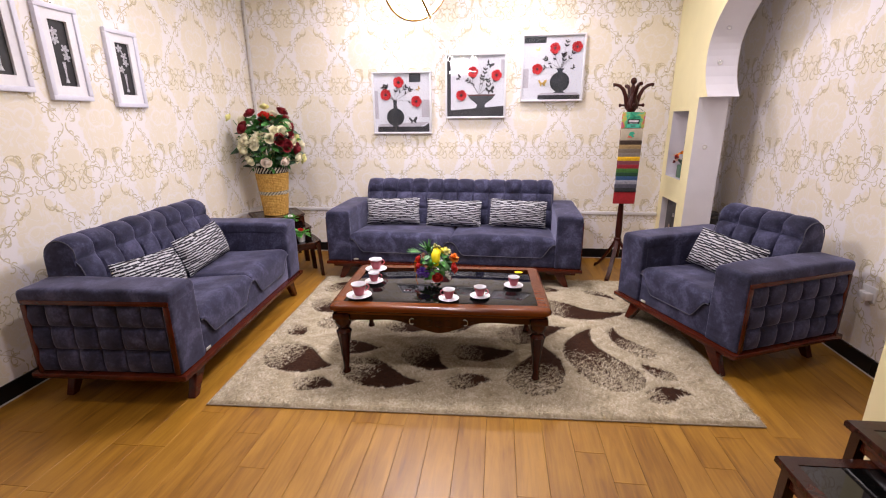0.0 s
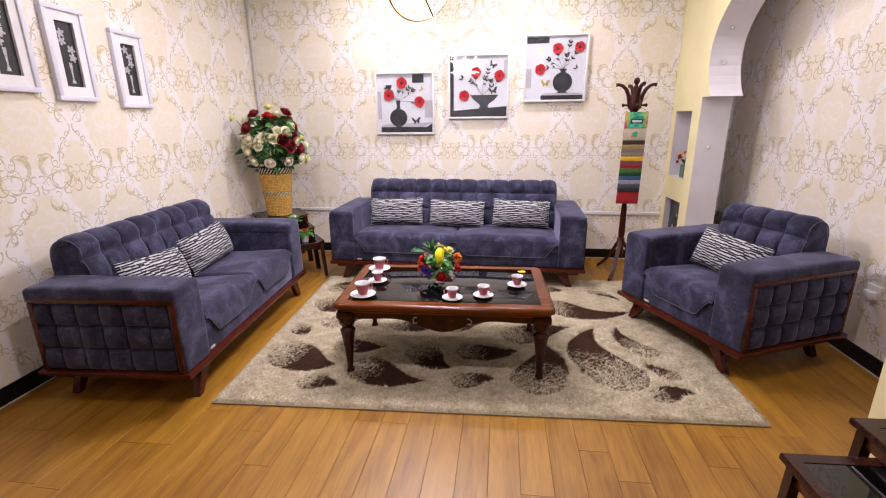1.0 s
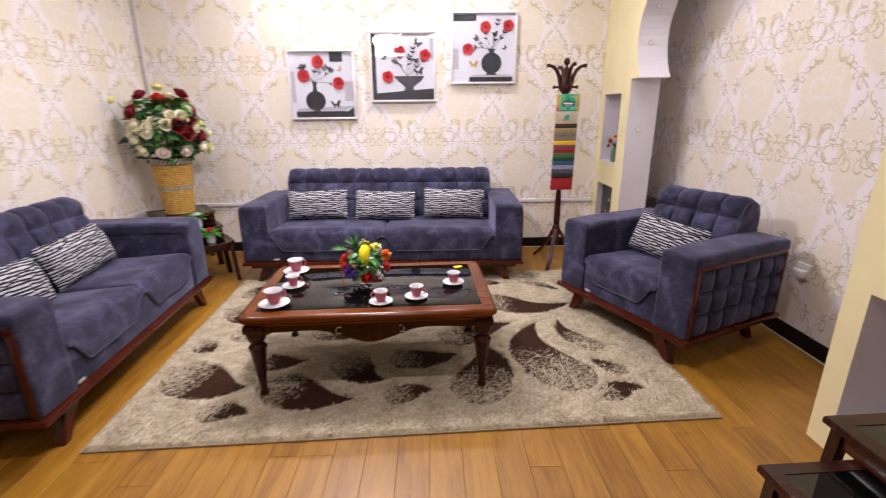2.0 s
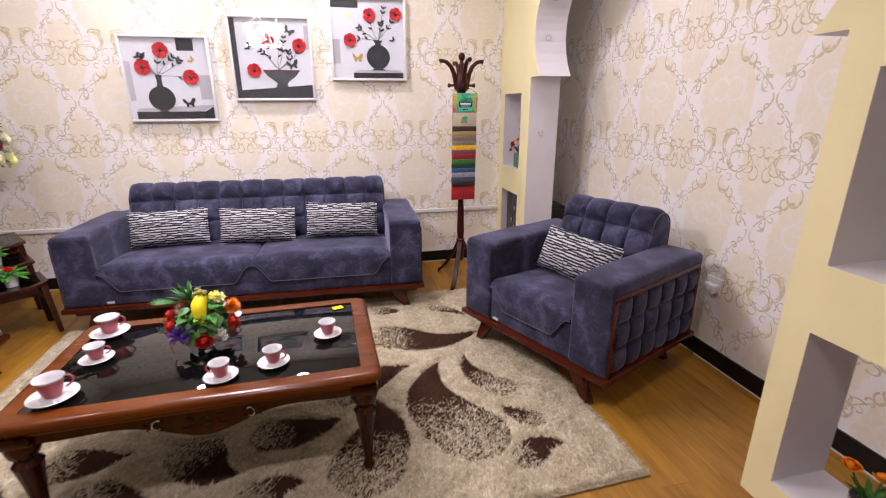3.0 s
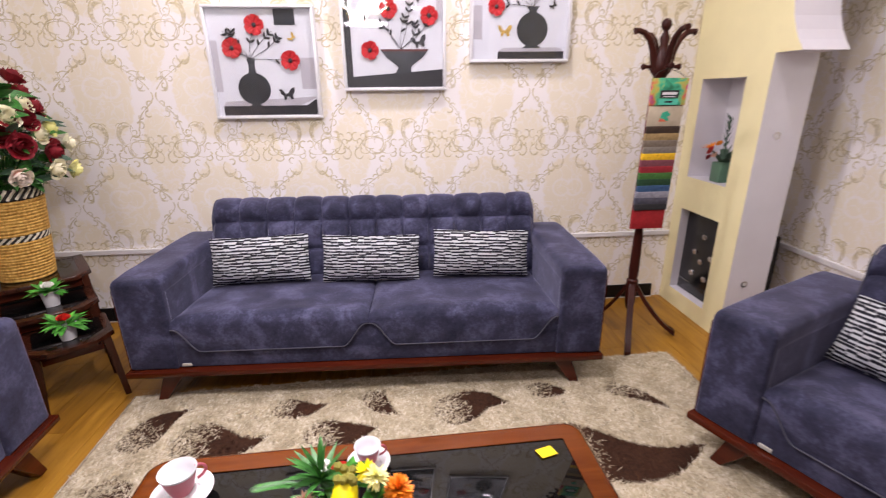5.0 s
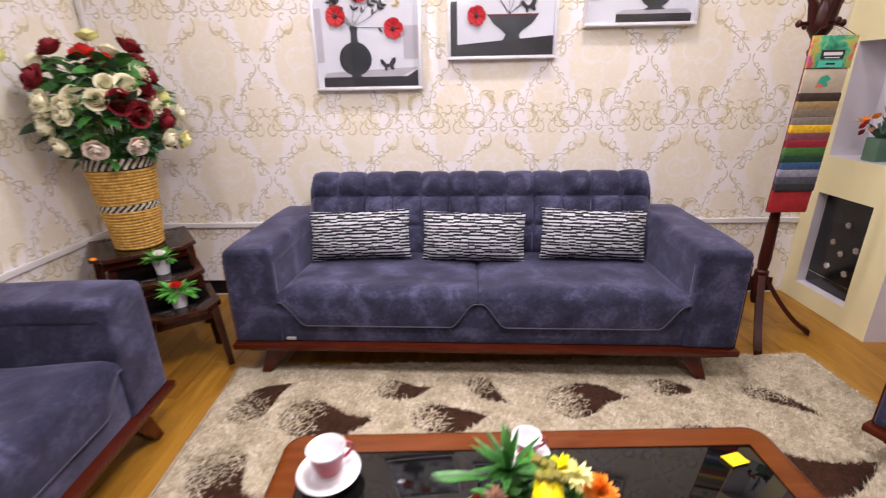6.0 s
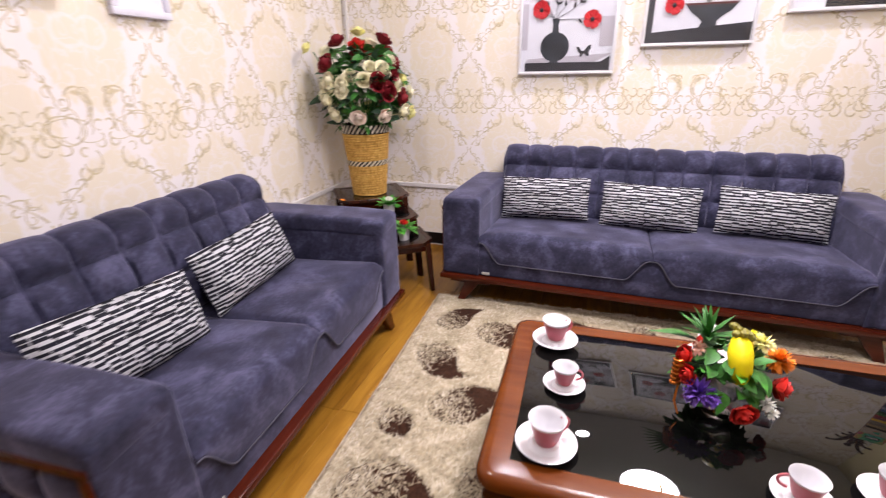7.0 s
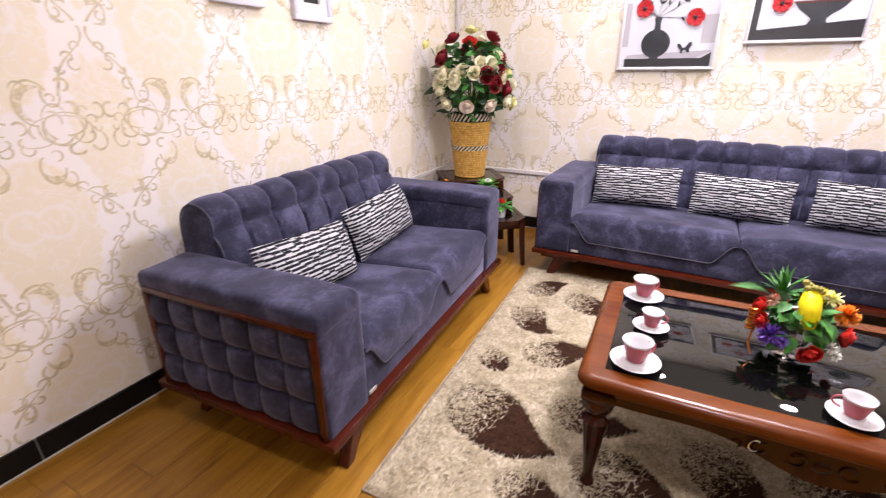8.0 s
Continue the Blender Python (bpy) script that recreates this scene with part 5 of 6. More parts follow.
def round_vase(pic, x, z, r, neck, foot):
    body = disc(x, z, r, 32, 1.0, 0.97)
    layer(pic, "vase", body, PRINT_SLATE, 2, "printed dark round vase")
    layer(pic, "vase_neck", [(x - neck[0], z + r * 0.85), (x + neck[0], z + r * 0.85), (x + neck[0] * 0.8, z + neck[1] * 0.8), (x + neck[2], z + neck[1]), (x - neck[2], z + neck[1]), (x - neck[0] * 0.8, z + neck[1] * 0.8)], PRINT_SLATE, 3)
    layer(pic, "vase_foot", [(x - foot, z - r * 1.06), (x + foot, z - r * 1.06), (x + foot * 0.5, z - r * 0.88), (x - foot * 0.5, z - r * 0.88)], PRINT_SLATE, 3)


p = picture(-1.192, 1.308, -0.578, 1.922, "poppies in a round dark vase behind glass")
layer(p, "block", rect(0.63, 0.82, 0.83, 0.965), PRINT_SLATE, 1)
layer(p, "block", rect(0.83, 0.965, 0.27, 0.55), PRINT_GREY, 1)
layer(p, "block", rect(0.03, 0.09, 0.25, 0.70), PRINT_GREY, 1)
layer(p, "shelf_top", [(0.07, 0.12), (0.80, 0.12), (0.955, 0.19), (0.955, 0.20), (0.10, 0.16)], PRINT_GREY, 1)
layer(p, "shelf_front", [(0.07, 0.035), (0.955, 0.035), (0.955, 0.18), (0.86, 0.12), (0.07, 0.12)], PRINT_BLACK, 2)
round_vase(p, 0.38, 0.275, 0.150, (0.035, 0.27, 0.04), 0.06)
spray(p, (0.375, 0.54), ((0.22, 0.63, 0.0), (0.24, 0.80, -0.05), (0.45, 0.82, -0.02), (0.66, 0.74, 0.04), (0.74, 0.53, 0.05), (0.16, 0.78, 0.02), (0.60, 0.78, -0.02)))
for q, (x, z) in enumerate(((0.45, 0.83), (0.225, 0.635), (0.745, 0.525))):
    poppy(p, x, z, 0.055, q)
butterfly(p, 0.68, 0.215, 0.085, PRINT_BLACK, 0.2)
butterfly(p, 0.78, 0.72, 0.045, GOLD_PRINT, 1.0)

p = picture(-0.434, 1.459, 0.175, 2.074, "poppies in a low dark bowl behind glass")
layer(p, "block", rect(0.03, 0.09, 0.035, 0.965), PRINT_BLACK, 1)
layer(p, "shelf", [(0.09, 0.035), (0.965, 0.035), (0.965, 0.195), (0.09, 0.13)], PRINT_BLACK, 1)
layer(p, "block", rect(0.91, 0.965, 0.62, 0.90), PRINT_GREY, 1)
layer(p, "bowl", [(0.36, 0.375), (0.83, 0.375), (0.77, 0.30), (0.68, 0.24), (0.655, 0.21), (0.66, 0.17), (0.50, 0.155), (0.53, 0.21), (0.49, 0.25), (0.42, 0.30)], PRINT_SLATE, 2, "printed dark bowl")
layer(p, "bowl_rim", [(0.36, 0.375), (0.83, 0.375), (0.80, 0.355), (0.39, 0.355)], plain("maroon_print", (0.10, 0.02, 0.02), 0.5), 3)
spray(p, (0.56, 0.375), ((0.47, 0.70, -0.06), (0.62, 0.68, -0.02), (0.66, 0.80, 0.02), (0.84, 0.64, 0.04), (0.34, 0.62, 0.02), (0.70, 0.62, 0.06)))
for q, (x, z) in enumerate(((0.455, 0.72), (0.84, 0.665), (0.265, 0.365))):
    poppy(p, x, z, 0.052, q + 5)
butterfly(p, 0.735, 0.43, 0.085, PRINT_BLACK, 0.3)
butterfly(p, 0.72, 0.83, 0.075, PRINT_SLATE, -0.5)
butterfly(p, 0.225, 0.635, 0.055, PRINT_BLACK, 1.2)

p = picture(0.318, 1.613, 0.922, 2.232, "poppies in a flared round vase behind glass")
layer(p, "block", rect(0.03, 0.38, 0.87, 0.955), PRINT_SLATE, 1)
layer(p, "block", rect(0.03, 0.12, 0.21, 0.50), PRINT_GREY, 1)
layer(p, "shelf_top", [(0.28, 0.10), (0.95, 0.10), (0.90, 0.135), (0.34, 0.135)], PRINT_GREY, 1)
layer(p, "shelf_front", rect(0.28, 0.95, 0.035, 0.10), PRINT_BLACK, 2)
round_vase(p, 0.62, 0.295, 0.155, (0.045, 0.20, 0.065), 0.10)
spray(p, (0.62, 0.49), ((0.52, 0.76, -0.02), (0.72, 0.92, 0.0), (0.84, 0.78, 0.02), (0.36, 0.66, -0.02), (0.27, 0.52, 0.04), (0.66, 0.72, 0.03)))
for q, (x, z) in enumerate(((0.52, 0.79), (0.865, 0.805), (0.255, 0.49))):
    poppy(p, x, z, 0.050, q + 9)
butterfly(p, 0.34, 0.275, 0.080, GOLD_PRINT, 0.1)
butterfly(p, 0.82, 0.50, 0.045, PRINT_BLACK, 0.9)
butterfly(p, 0.26, 0.77, 0.045, LEMON, 0.4)


def side_frame(y0, y1, z0, z1, seed):
    """White box frame on the west wall around a small dark print."""
    w, h = y1 - y0, z1 - z0
    f = thing("white_frame", pose(XW + 0.001, y0, z0, 0, 0, 90), "white box frame with a narrow dark flower print", "picture", "white frames")
    b = 0.030
    for a in ((0, w, 0, b), (0, w, h - b, h)):
        part("frame", boxed(a[0], a[1], -0.032, 0, a[2], a[3], bevel=0.004), FRAME_WHITE, f)
    for a in ((0, b), (w - b, w)):
        part("frame", boxed(a[0], a[1], -0.032, 0, b, h - b, bevel=0.004), FRAME_WHITE, f)
    ix0, ix1, iz0, iz1 = w / 2 - 0.062, w / 2 + 0.062, 0.085, h - 0.085
    for a in ((b, ix0, b, h - b), (ix1, w - b, b, h - b), (ix0, ix1, b, iz0), (ix0, ix1, iz1, h - b)):
        part("mat", boxed(a[0], a[1], -0.020, -0.002, a[2], a[3]), MAT_WHITE, f, "white bevelled mat", False)
    part("print", boxed(ix0, ix1, -0.004, -0.002, iz0, iz1), DARK_PHOTO, f, "dark photographic print", False)
    rnd = random.Random(seed)
    cx = w / 2
    bm = bmesh.new()
    prism(bm, [(cx - 0.012, iz0 + 0.02), (cx + 0.016, iz0 + 0.02), (cx + 0.006, iz0 + 0.05), (cx + 0.014, iz0 + 0.14), (cx - 0.008, iz0 + 0.14), (cx - 0.002, iz0 + 0.05)], -0.0005, pose(0, -0.0045, 0))
    part("printed_vase", bm, SILVER_PHOTO, f, "", False)
    for k in range(4):
        bm = bmesh.new()
        bx, bz = cx + rnd.uniform(-0.03, 0.03), iz0 + 0.17 + 0.045 * k
        for q in range(5):
            a = 2 * math.pi * q / 5 + k
            prism(bm, disc(bx + 0.014 * math.cos(a), bz + 0.014 * math.sin(a), 0.014, 10, 1, 0.6, a), -0.0005, pose(0, -0.0046 - 0.0007 * q, 0))
        part("printed_flower", bm, SILVER_PHOTO, f, "", False)
    hook = part("hanger", piped([(w / 2 - 0.01, -0.004, h), (w / 2, -0.004, h + 0.012), (w / 2 + 0.01, -0.004, h)], 0.002, 6), BRAID_DARK, f)


side_frame(2.918, 3.198, 1.562, 2.074, 1)
side_frame(2.450, 2.728, 1.594, 2.135, 2)
side_frame(2.068, 2.348, 1.632, 2.175, 3)

# ---- niche plants, socket, alcove box ----
pl = thing("niche_plant", ARCH @ pose(0.08, 2.60, 0.906), "green pot with red artificial blooms in a niche", "potted plant")
part("pot", boxed(-0.045, 0.045, -0.045, 0.045, 0, 0.12, bevel=0.006), GREEN_POT, pl, "square sage green pot")
rnd = random.Random(5)
bm = bmesh.new()
for k in range(34):
    leaf_blade(bm, pose(rnd.uniform(-0.02, 0.02), rnd.uniform(-0.02, 0.02), 0.115) @ pose(0, 0, 0, 0, 0, rnd.uniform(0, 360)) @ pose(0, 0, 0, rnd.uniform(30, 80)), rnd.uniform(0.07, 0.13), 0.022, 0.2, 0.2)
part("leaves", bm, LEAF_GREY, pl)
bm = bmesh.new()
for k in range(30):
    leaf_blade(bm, pose(0.0, 0.01, 0.20 + 0.006 * k) @ pose(0, 0, 0, 0, 0, 137 * k) @ pose(0, 0, 0, 55), 0.045, 0.010, 0.2, 0.1)
part("fern_tip", bm, LEAF_GREY, pl, "feathery green tip")
for k, (x, y, z) in enumerate(((-0.05, 0.05, 0.19), (-0.06, 0.0, 0.16), (-0.03, 0.09, 0.17), (0.0, 0.06, 0.22), (-0.06, 0.05, 0.14))):
    ob = part("bloom", mesh_of("bloom", petal_rose(0.034, random.Random(k)), (SCARLET, PEACH, SCARLET, ORANGE, CRIMSON)[k]), None, pl, "red artificial bloom")
    ob.matrix_basis = Matrix.Translation((x, y, z)) @ Vector((x, y, 0.05)).to_track_quat("Z", "Y").to_matrix().to_4x4()
bm = bmesh.new()
for k in range(5):
    leaf_blade(bm, pose(-0.03, 0.10, 0.19) @ pose(0, 0, 0, 0, 0, 40 - 25 * k) @ pose(0, 0, 0, 10 + 8 * k), 0.07, 0.016, 0.2, 0.1)
part("spiky_bloom", bm, ORANGE, pl, "spiky orange bloom")

pl = thing("niche_plant", ARCH @ pose(0.12, -0.36, 0.943), "yellow pot with green leaves and pale blooms in a niche", "potted plant")
part("pot", turned([(0.0, 0), (0.050, 0), (0.075, 0.04), (0.082, 0.085), (0.080, 0.092), (0.074, 0.09), (0.068, 0.06), (0.0, 0.06)], 28, cap=False), YELLOW_POT, pl, "glossy yellow round pot")
bm = bmesh.new()
rnd = random.Random(9)
for k in range(150):
    a = rnd.uniform(0, 2 * math.pi)
    r = rnd.uniform(0.0, 0.06)
    leaf_blade(bm, pose(r * math.cos(a), r * math.sin(a), 0.07) @ pose(0, 0, 0, 0, 0, math.degrees(a) - 90) @ pose(0, 0, 0, rnd.uniform(0, 75)), 0.05, 0.008, 0.2, 0.2)
part("grass_tuft", bm, LEAF, pl, "short dark green tuft")
bm = bmesh.new()
for k in range(9):
    leaf_blade(bm, pose(0, 0, 0.07) @ pose(0, 0, 0, 0, 0, 40 * k + 10) @ pose(0, 0, 0, 55 + 6 * (k % 4)), 0.17, 0.035, 0.3, 0.25)
part("long_leaves", bm, LEAF, pl, "long pointed leaves")
bm = bmesh.new()
for k in range(12):
    leaf_blade(bm, pose(0.0, 0.03, 0.22 + 0.008 * k) @ pose(0, 0, 0, 0, 0, 137 * k) @ pose(0, 0, 0, 25), 0.045, 0.020, 0.2, 0.2)
part("pale_blooms", bm, LEMON, pl, "pale yellow-green blooms")
part("bloom_stem", piped([(0, 0, 0.07), (0, 0.015, 0.18), (0, 0.03, 0.32)], 0.003, 5), LEAF_BRIGHT, pl)

fl = thing("flower_pot", ARCH @ pose(0.10, -0.33, 0.119), "orange artificial flowers in a pot in the low niche", "potted flower")
part("pot", turned([(0.0, 0), (0.035, 0), (0.05, 0.12), (0.046, 0.12), (0.0, 0.10)], 20, cap=False), BLACK_PANEL, fl)
for k, (x, y, z) in enumerate(((-0.03, 0.055, 0.22), (0.0, -0.05, 0.225), (0.03, 0.0, 0.20))):
    ob = part("flower", mesh_of("flower", petal_rose(0.045, random.Random(40 + k)), ORANGE), None, fl, "orange bloom")
    ob.matrix_basis = pose(x, y, z - 0.02, 10, 10 * k, 30 * k)
    part("stem", piped([(0, 0, 0.1), (x * 0.6, y * 0.6, 0.16), (x, y, z - 0.015)], 0.003, 5), LEAF, fl)
bm = bmesh.new()
for k in range(10):
    leaf_blade(bm, pose(0, 0, 0.11) @ pose(0, 0, 0, 0, 0, 45 * k) @ pose(0, 0, 0, 40), 0.085, 0.02, 0.2, 0.1)
part("leaves", bm, LEAF, fl)

so = thing("wall_socket", pose(XE, 2.705, 0.455), "white wall socket with a plug in it", "socket")
part("plate", boxed(-0.012, 0, -0.055, 0.055, -0.045, 0.045, bevel=0.004), PLASTIC, so)
part("plug", boxed(-0.055, -0.012, -0.045, -0.005, -0.035, 0.012, bevel=0.006), PLASTIC, so, "white plug")
part("plug", boxed(-0.045, -0.012, 0.005, 0.035, -0.03, 0.01, bevel=0.006), PLASTIC, so, "white plug")

bx = thing("floor_speaker", pose(2.165, 4.50, 0), "black box standing behind the arch pier", "speaker")
part("case", boxed(-0.10, 0.10, -0.13, 0.13, 0.0, 0.56, bevel=0.008), BLACK_PANEL, bx)
part("front_cloth", boxed(-0.085, 0.085, -0.136, -0.130, 0.03, 0.53, bevel=0.003), BRAID_DARK, bx)

# ---- rug ----
RX, RY, RTURN = -1.406, 1.862, 2.4
RUG_POSE = pose(RX, RY, 0, 0, 0, RTURN)
RL, RW = 2.86, 2.02
DROPS = []


def drop(tip, head, r, bow=0.0, solid=0.5):
    """A teardrop in the pile from tip to head; bow bends it to its left; solid: how far the full brown reaches from the tip."""
    tip, head = ((x - 0.06, y - 0.012 - 0.03 * x) for x, y in (tip, head))
    DROPS.append((tip, head, r * 1.12, bow, min(0.78, solid + 0.2)))


drop((0.87, 3.04), (0.885, 2.40), 0.150, 0.13, 0.35)
drop((1.025, 3.09), (1.135, 2.71), 0.065, 0.07, 0.3)
drop((1.075, 2.57), (1.185, 2.44), 0.048, 0.02, 0.3)
drop((1.27, 2.26), (1.075, 2.225), 0.062, 0.03, 0.6)
drop((0.47, 2.75), (0.41, 2.29), 0.135, -0.05, 0.35)
drop((0.70, 3.01), (0.33, 2.84), 0.115, 0.02, 0.6)
drop((0.325, 2.635), (0.015, 2.555), 0.092, -0.03, 0.5)
drop((-0.075, 2.35), (-0.30, 2.51), 0.100, -0.05, 0.35)
drop((0.175, 2.245), (-0.01, 2.215), 0.068, 0.02, 0.3)
drop((-0.565, 2.555), (-0.80, 2.53), 0.085, -0.02, 0.5)
drop((-0.23, 2.195), (-0.61, 2.275), 0.120, -0.05, 0.5)
drop((-0.80, 2.285), (-1.14, 2.375), 0.135, -0.04, 0.5)
drop((-1.165, 2.64), (-1.235, 2.72), 0.058, 0.0, 0.2)
drop((-0.715, 2.06), (-0.895, 2.085), 0.062, 0.02, 0.4)
drop((1.215, 3.35), (0.62, 3.365), 0.125, -0.10, 0.55)
drop((1.19, 3.55), (0.985, 3.73), 0.042, 0.02, 0.2)
drop((-1.01, 3.085), (-1.225, 3.215), 0.085, -0.06, 0.3)
drop((-0.80, 3.00), (-1.02, 2.875), 0.095, 0.03, 0.4)
drop((-1.10, 3.73), (-1.245, 3.535), 0.075, 0.03, 0.4)
drop((-0.68, 3.52), (-0.98, 3.505), 0.095, -0.06, 0.5)
drop((-0.455, 3.72), (-0.64, 3.70), 0.058, -0.03, 0.5)
drop((-0.205, 3.545), (-0.435, 3.505), 0.078, -0.02, 0.5)
drop((-0.10, 3.62), (-0.235, 3.755), 0.050, -0.02, 0.3)
drop((0.425, 3.665), (0.16, 3.635), 0.092, 0.04, 0.5)
drop((0.74, 3.73), (0.60, 3.755), 0.050, 0.0, 0.3)
drop((0.10, 3.40), (-0.09, 3.385), 0.058, -0.02, 0.5)
drop((-0.52, 3.36), (-0.70, 3.33), 0.060, -0.02, 0.5)
drop((-0.27, 2.87), (-0.52, 2.87), 0.075, -0.02, 0.5)
drop((0.10, 3.02), (-0.12, 2.90), 0.070, 0.02, 0.5)

nx, ny = 600, 416
rs = np.random.RandomState(3)
gx, gy = np.meshgrid(np.linspace(0, RL, nx), np.linspace(0, RW, ny))
c, s = math.cos(radians(RTURN)), math.sin(radians(RTURN))
wx = RX + gx * c - gy * s + rs.normal(0, 0.0035, gx.shape)
wy = RY + gx * s + gy * c + rs.normal(0, 0.0035, gx.shape)
dark = np.zeros(gx.shape)
carve = np.zeros(gx.shape)
for tip, head, r, bow, solid in DROPS:
    tip, head = np.array(tip), np.array(head)
    way = head - tip
    span = np.linalg.norm(way)
    side = np.array((-way[1], way[0])) / span
    reach = r + abs(bow) + span * 0.75
    mid = (tip + head) / 2
    near = (np.abs(wx - mid[0]) < reach) & (np.abs(wy - mid[1]) < reach)
    px, py = wx[near], wy[near]
    best, where = np.full(px.shape, 9.0), np.zeros(px.shape)
    for i in range(29):
        q = i / 28
        p = tip + way * q - side * bow * math.sin(math.pi * q)
        d = np.hypot(px - p[0], py - p[1]) - (0.004 + r * (math.sin(q * math.pi / 2) ** 1.25))
        where = np.where(d < best, q, where)
        best = np.minimum(best, d)
    along_q = ((px - tip[0]) * way[0] + (py - tip[1]) * way[1]) / span ** 2
    fade = np.clip((along_q - solid) / (1.22 - solid), 0, 1)
    hit = (best < 0) & (rs.random_sample(px.shape) > fade * 0.54)
    dark[near] = np.maximum(dark[near], hit.astype(float))
    carve[near] = np.maximum(carve[near], np.exp(-(best / 0.010) ** 2))
tuft = rs.random_sample(gx.shape)
soft = (np.roll(tuft, 1, 0) + np.roll(tuft, 1, 1) + tuft + np.roll(tuft, -1, 0)) / 4
edge = np.minimum(np.minimum(gx, RL - gx), np.minimum(gy, RW - gy))
zz = 0.020 + 0.006 * (soft - 0.5) * 2 - 0.010 * carve - 0.004 * dark
zz += 0.003 * np.sin(gx * 9 + np.sin(gy * 7)) * np.sin(gy * 8)
zz = np.where(edge < 0.002, 0.003, np.minimum(zz, 0.006 + edge * 0.8))
co = np.stack([gx + rs.normal(0, 0.0012, gx.shape), gy + rs.normal(0, 0.0012, gx.shape), zz], -1).reshape(-1, 3)
idx = np.arange(nx * ny).reshape(ny, nx)
quads = np.stack([idx[:-1, :-1], idx[:-1, 1:], idx[1:, 1:], idx[1:, :-1]], -1).reshape(-1, 4)
me = bpy.data.meshes.new("shag_surface")
me.vertices.add(len(co))
me.vertices.foreach_set("co", co.ravel())
me.loops.add(quads.size)
me.loops.foreach_set("vertex_index", quads.ravel().astype(np.int32))
me.polygons.add(len(quads))
me.polygons.foreach_set("loop_start", np.arange(0, quads.size, 4, dtype=np.int32))
me.update(calc_edges=True)
for name, values in (("dark", dark), ("tuft", 0.35 + 0.3 * soft + 0.12 * np.sin(gx * 31 + 2 * np.sin(gy * 27)) * np.sin(gy * 29))):
    at = me.attributes.new(name, "FLOAT", "POINT")
    at.data.foreach_set("value", values.ravel().astype(np.float32))
me.materials.append(RUG)
me.validate()
# loose fibres standing in the pile
NF = 190000
fx, fy = rs.uniform(0.004, RL - 0.004, NF), rs.uniform(0.004, RW - 0.004, NF)
ix, iy = np.clip((fx / RL * (nx - 1)).astype(int), 0, nx - 1), np.clip((fy / RW * (ny - 1)).astype(int), 0, ny - 1)
clump = np.sin(fx * 93 + 3 * np.sin(fy * 57)) + np.sin(fy * 88 + 3 * np.sin(fx * 67)) + 0.6 * np.sin(fx * 23 + 2 * np.sin(fy * 19))
lean = clump * 1.1 + rs.normal(0, 0.6, NF)
reach = rs.uniform(0.014, 0.034, NF)
tall = rs.uniform(0.002, 0.011, NF)
base = np.stack([fx, fy, zz[iy, ix] - 0.003], -1)
across = np.stack([-np.sin(lean), np.cos(lean), 0 * lean], -1) * 0.0017
point = base + np.stack([np.cos(lean) * reach, np.sin(lean) * reach, tall], -1)
fco = np.stack([base - across, base + across, point], 1).reshape(-1, 3)
fm = bpy.data.meshes.new("fibres")
fm.vertices.add(len(fco))
fm.vertices.foreach_set("co", fco.ravel())
fm.loops.add(NF * 3)
fm.loops.foreach_set("vertex_index", np.arange(NF * 3, dtype=np.int32))
fm.polygons.add(NF)
fm.polygons.foreach_set("loop_start", np.arange(0, NF * 3, 3, dtype=np.int32))
fm.update(calc_edges=True)
shade = np.clip(0.52 + 0.12 * clump + rs.normal(0, 0.13, NF), 0, 1)
for name, values in (("dark", dark[iy, ix]), ("tuft", shade)):
    at = fm.attributes.new(name, "FLOAT", "POINT")
    at.data.foreach_set("value", np.repeat(values, 3).astype(np.float32))
fm.materials.append(RUG)
fm.validate()
rug = thing("rug", RUG_POSE, "cream shaggy rug with brown teardrop pattern", "rug")
pile = new("shag_surface", me)
pile.parent = rug
shag = tagged(new("shag", fm), "loose woollen fibres", kind="stuff")
shag.parent = rug
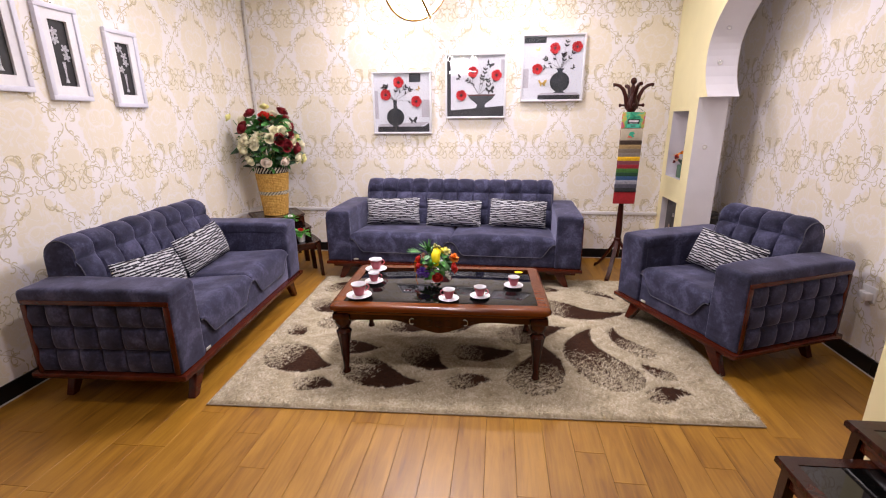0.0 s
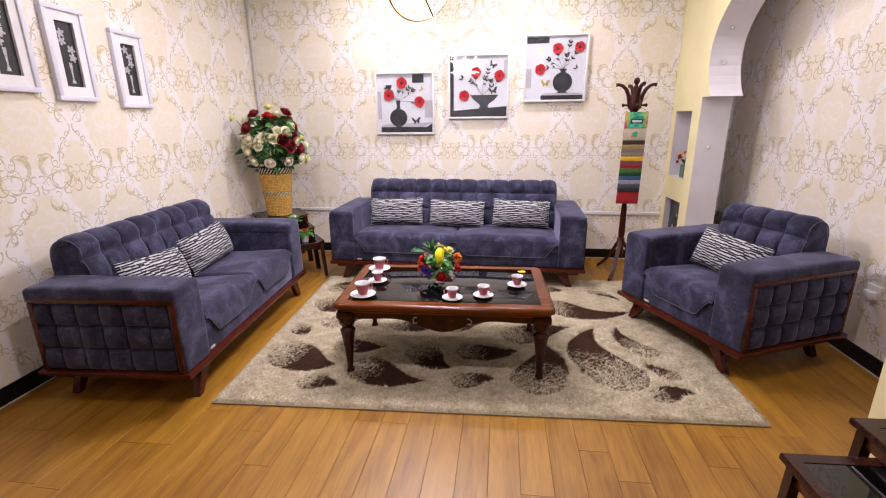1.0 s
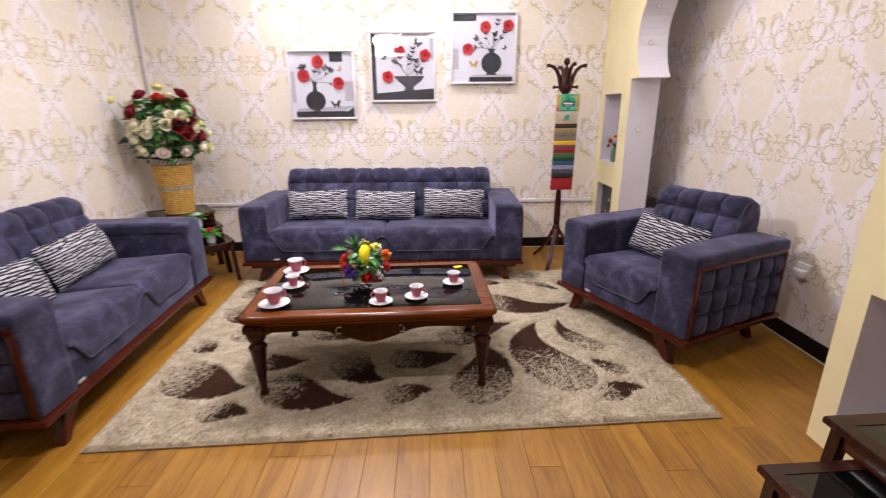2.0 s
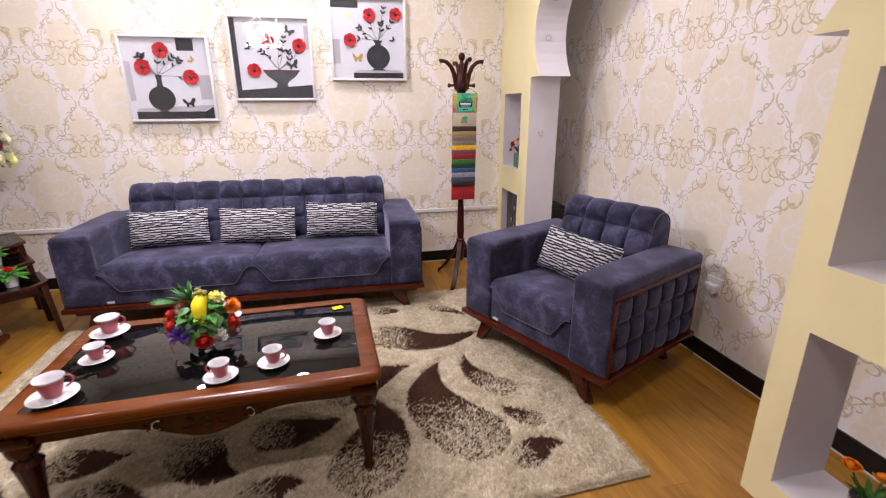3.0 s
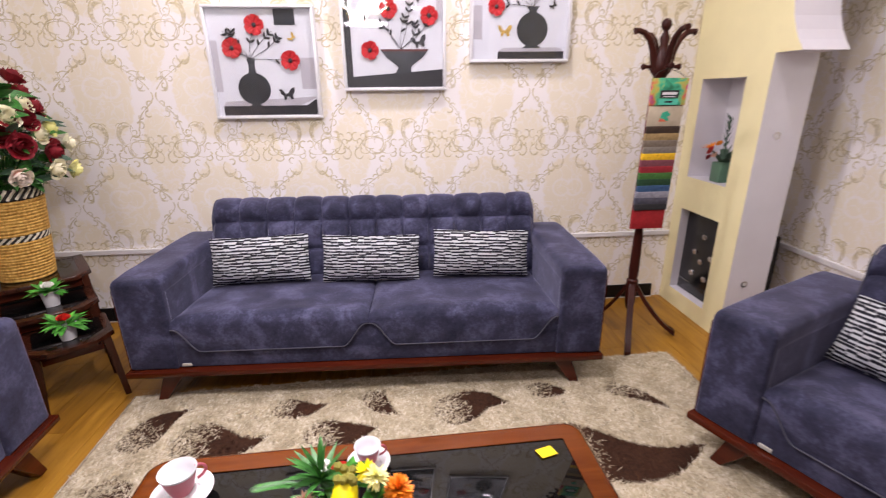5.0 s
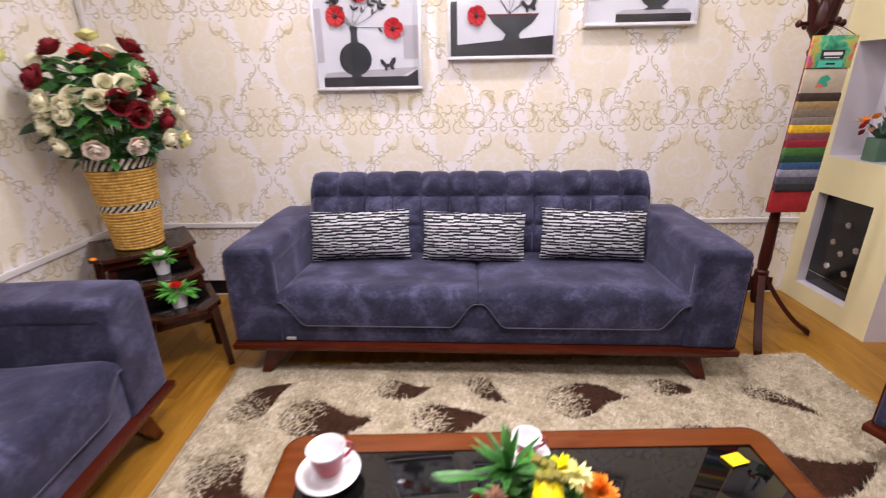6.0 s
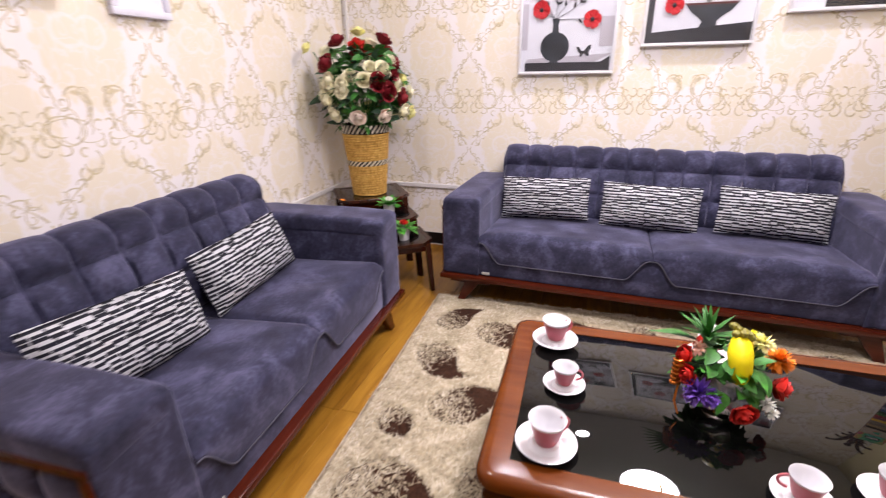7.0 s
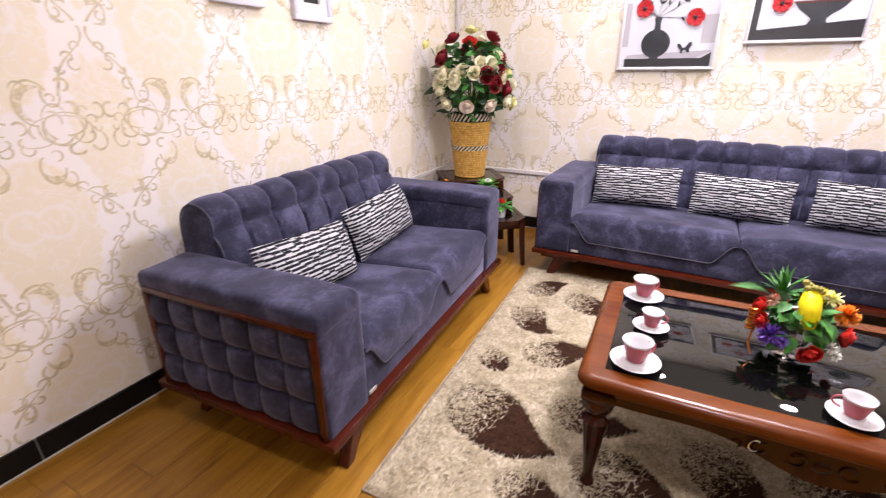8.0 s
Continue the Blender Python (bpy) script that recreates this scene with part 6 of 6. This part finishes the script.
part("backing", boxed(-0.004, RL + 0.004, -0.004, RW + 0.004, 0.0005, 0.004), RUG_EDGE, rug)
part("binding", piped([(-0.003, -0.004, 0.006), (RL + 0.003, -0.004, 0.006), (RL + 0.004, RW + 0.004, 0.006), (-0.004, RW + 0.004, 0.006)], 0.0035, 6, True), RUG_EDGE, rug, "pale woven edge binding")

# ---- black tile skirting ----
def skirting(name, m, length):
    base = thing(name, m, "black glossy tile skirting with pale joints", "skirting", kind="structure")
    part("grout", boxed(0, length, 0.0, 0.007, 0.0, 0.098), GROUT, base, "", False)
    part("floor_seal", boxed(0, length, -0.016, -0.010, 0.0, 0.006), GROUT, base, "thin white sealing line", False)
    x = 0.0
    k = 0
    while x < length - 0.01:
        e = min(length, x + (0.42 if k == 0 else 0.60))
        part("tile", boxed(x + 0.002, e - 0.002, -0.010, 0.001, 0.001, 0.100, bevel=0.0015, segments=1), BLACK_TILE, base)
        x = e
        k += 1


skirting("baseboard_west", pose(XW + 0.0072, YS, 0, 0, 0, 90), YN - YS)
skirting("baseboard_north", pose(XW + 0.02, YN - 0.0072, 0), 4.20)
skirting("baseboard_east", pose(XE - 0.0072, 4.76, 0, 0, 0, -90), 6.6)

# ---- floor boards ----
ground = thing("floor", pose(0, 0, 0), "honey oak laminate planks", "floor", kind="structure")
part("subfloor", boxed(XW - 0.15, 2.85, YS - 0.15, YN + 0.15, -0.10, -0.0125), plain("subfloor_board", (0.05, 0.03, 0.02), 0.9), ground, "", False)
rnd = random.Random(21)
PW, PL = 0.136, 1.21
shared = {}
x = XW - 0.1
while x < 2.72:
    y = YS - 0.1 - rnd.uniform(0.1, 1.1)
    while y < YN + 0.1:
        if "plank" not in shared:
            bm = boxed(0.0006, PW - 0.0006, 0.0006, PL - 0.0006, -0.012, 0.0, bevel=0.0007, segments=1)
            shared["plank"] = mesh_of("plank", bm, OAK, False)
        ob = new("plank", shared["plank"])
        ob.parent = ground
        ob.location = (x, y, 0)
        y += PL
    x += PW
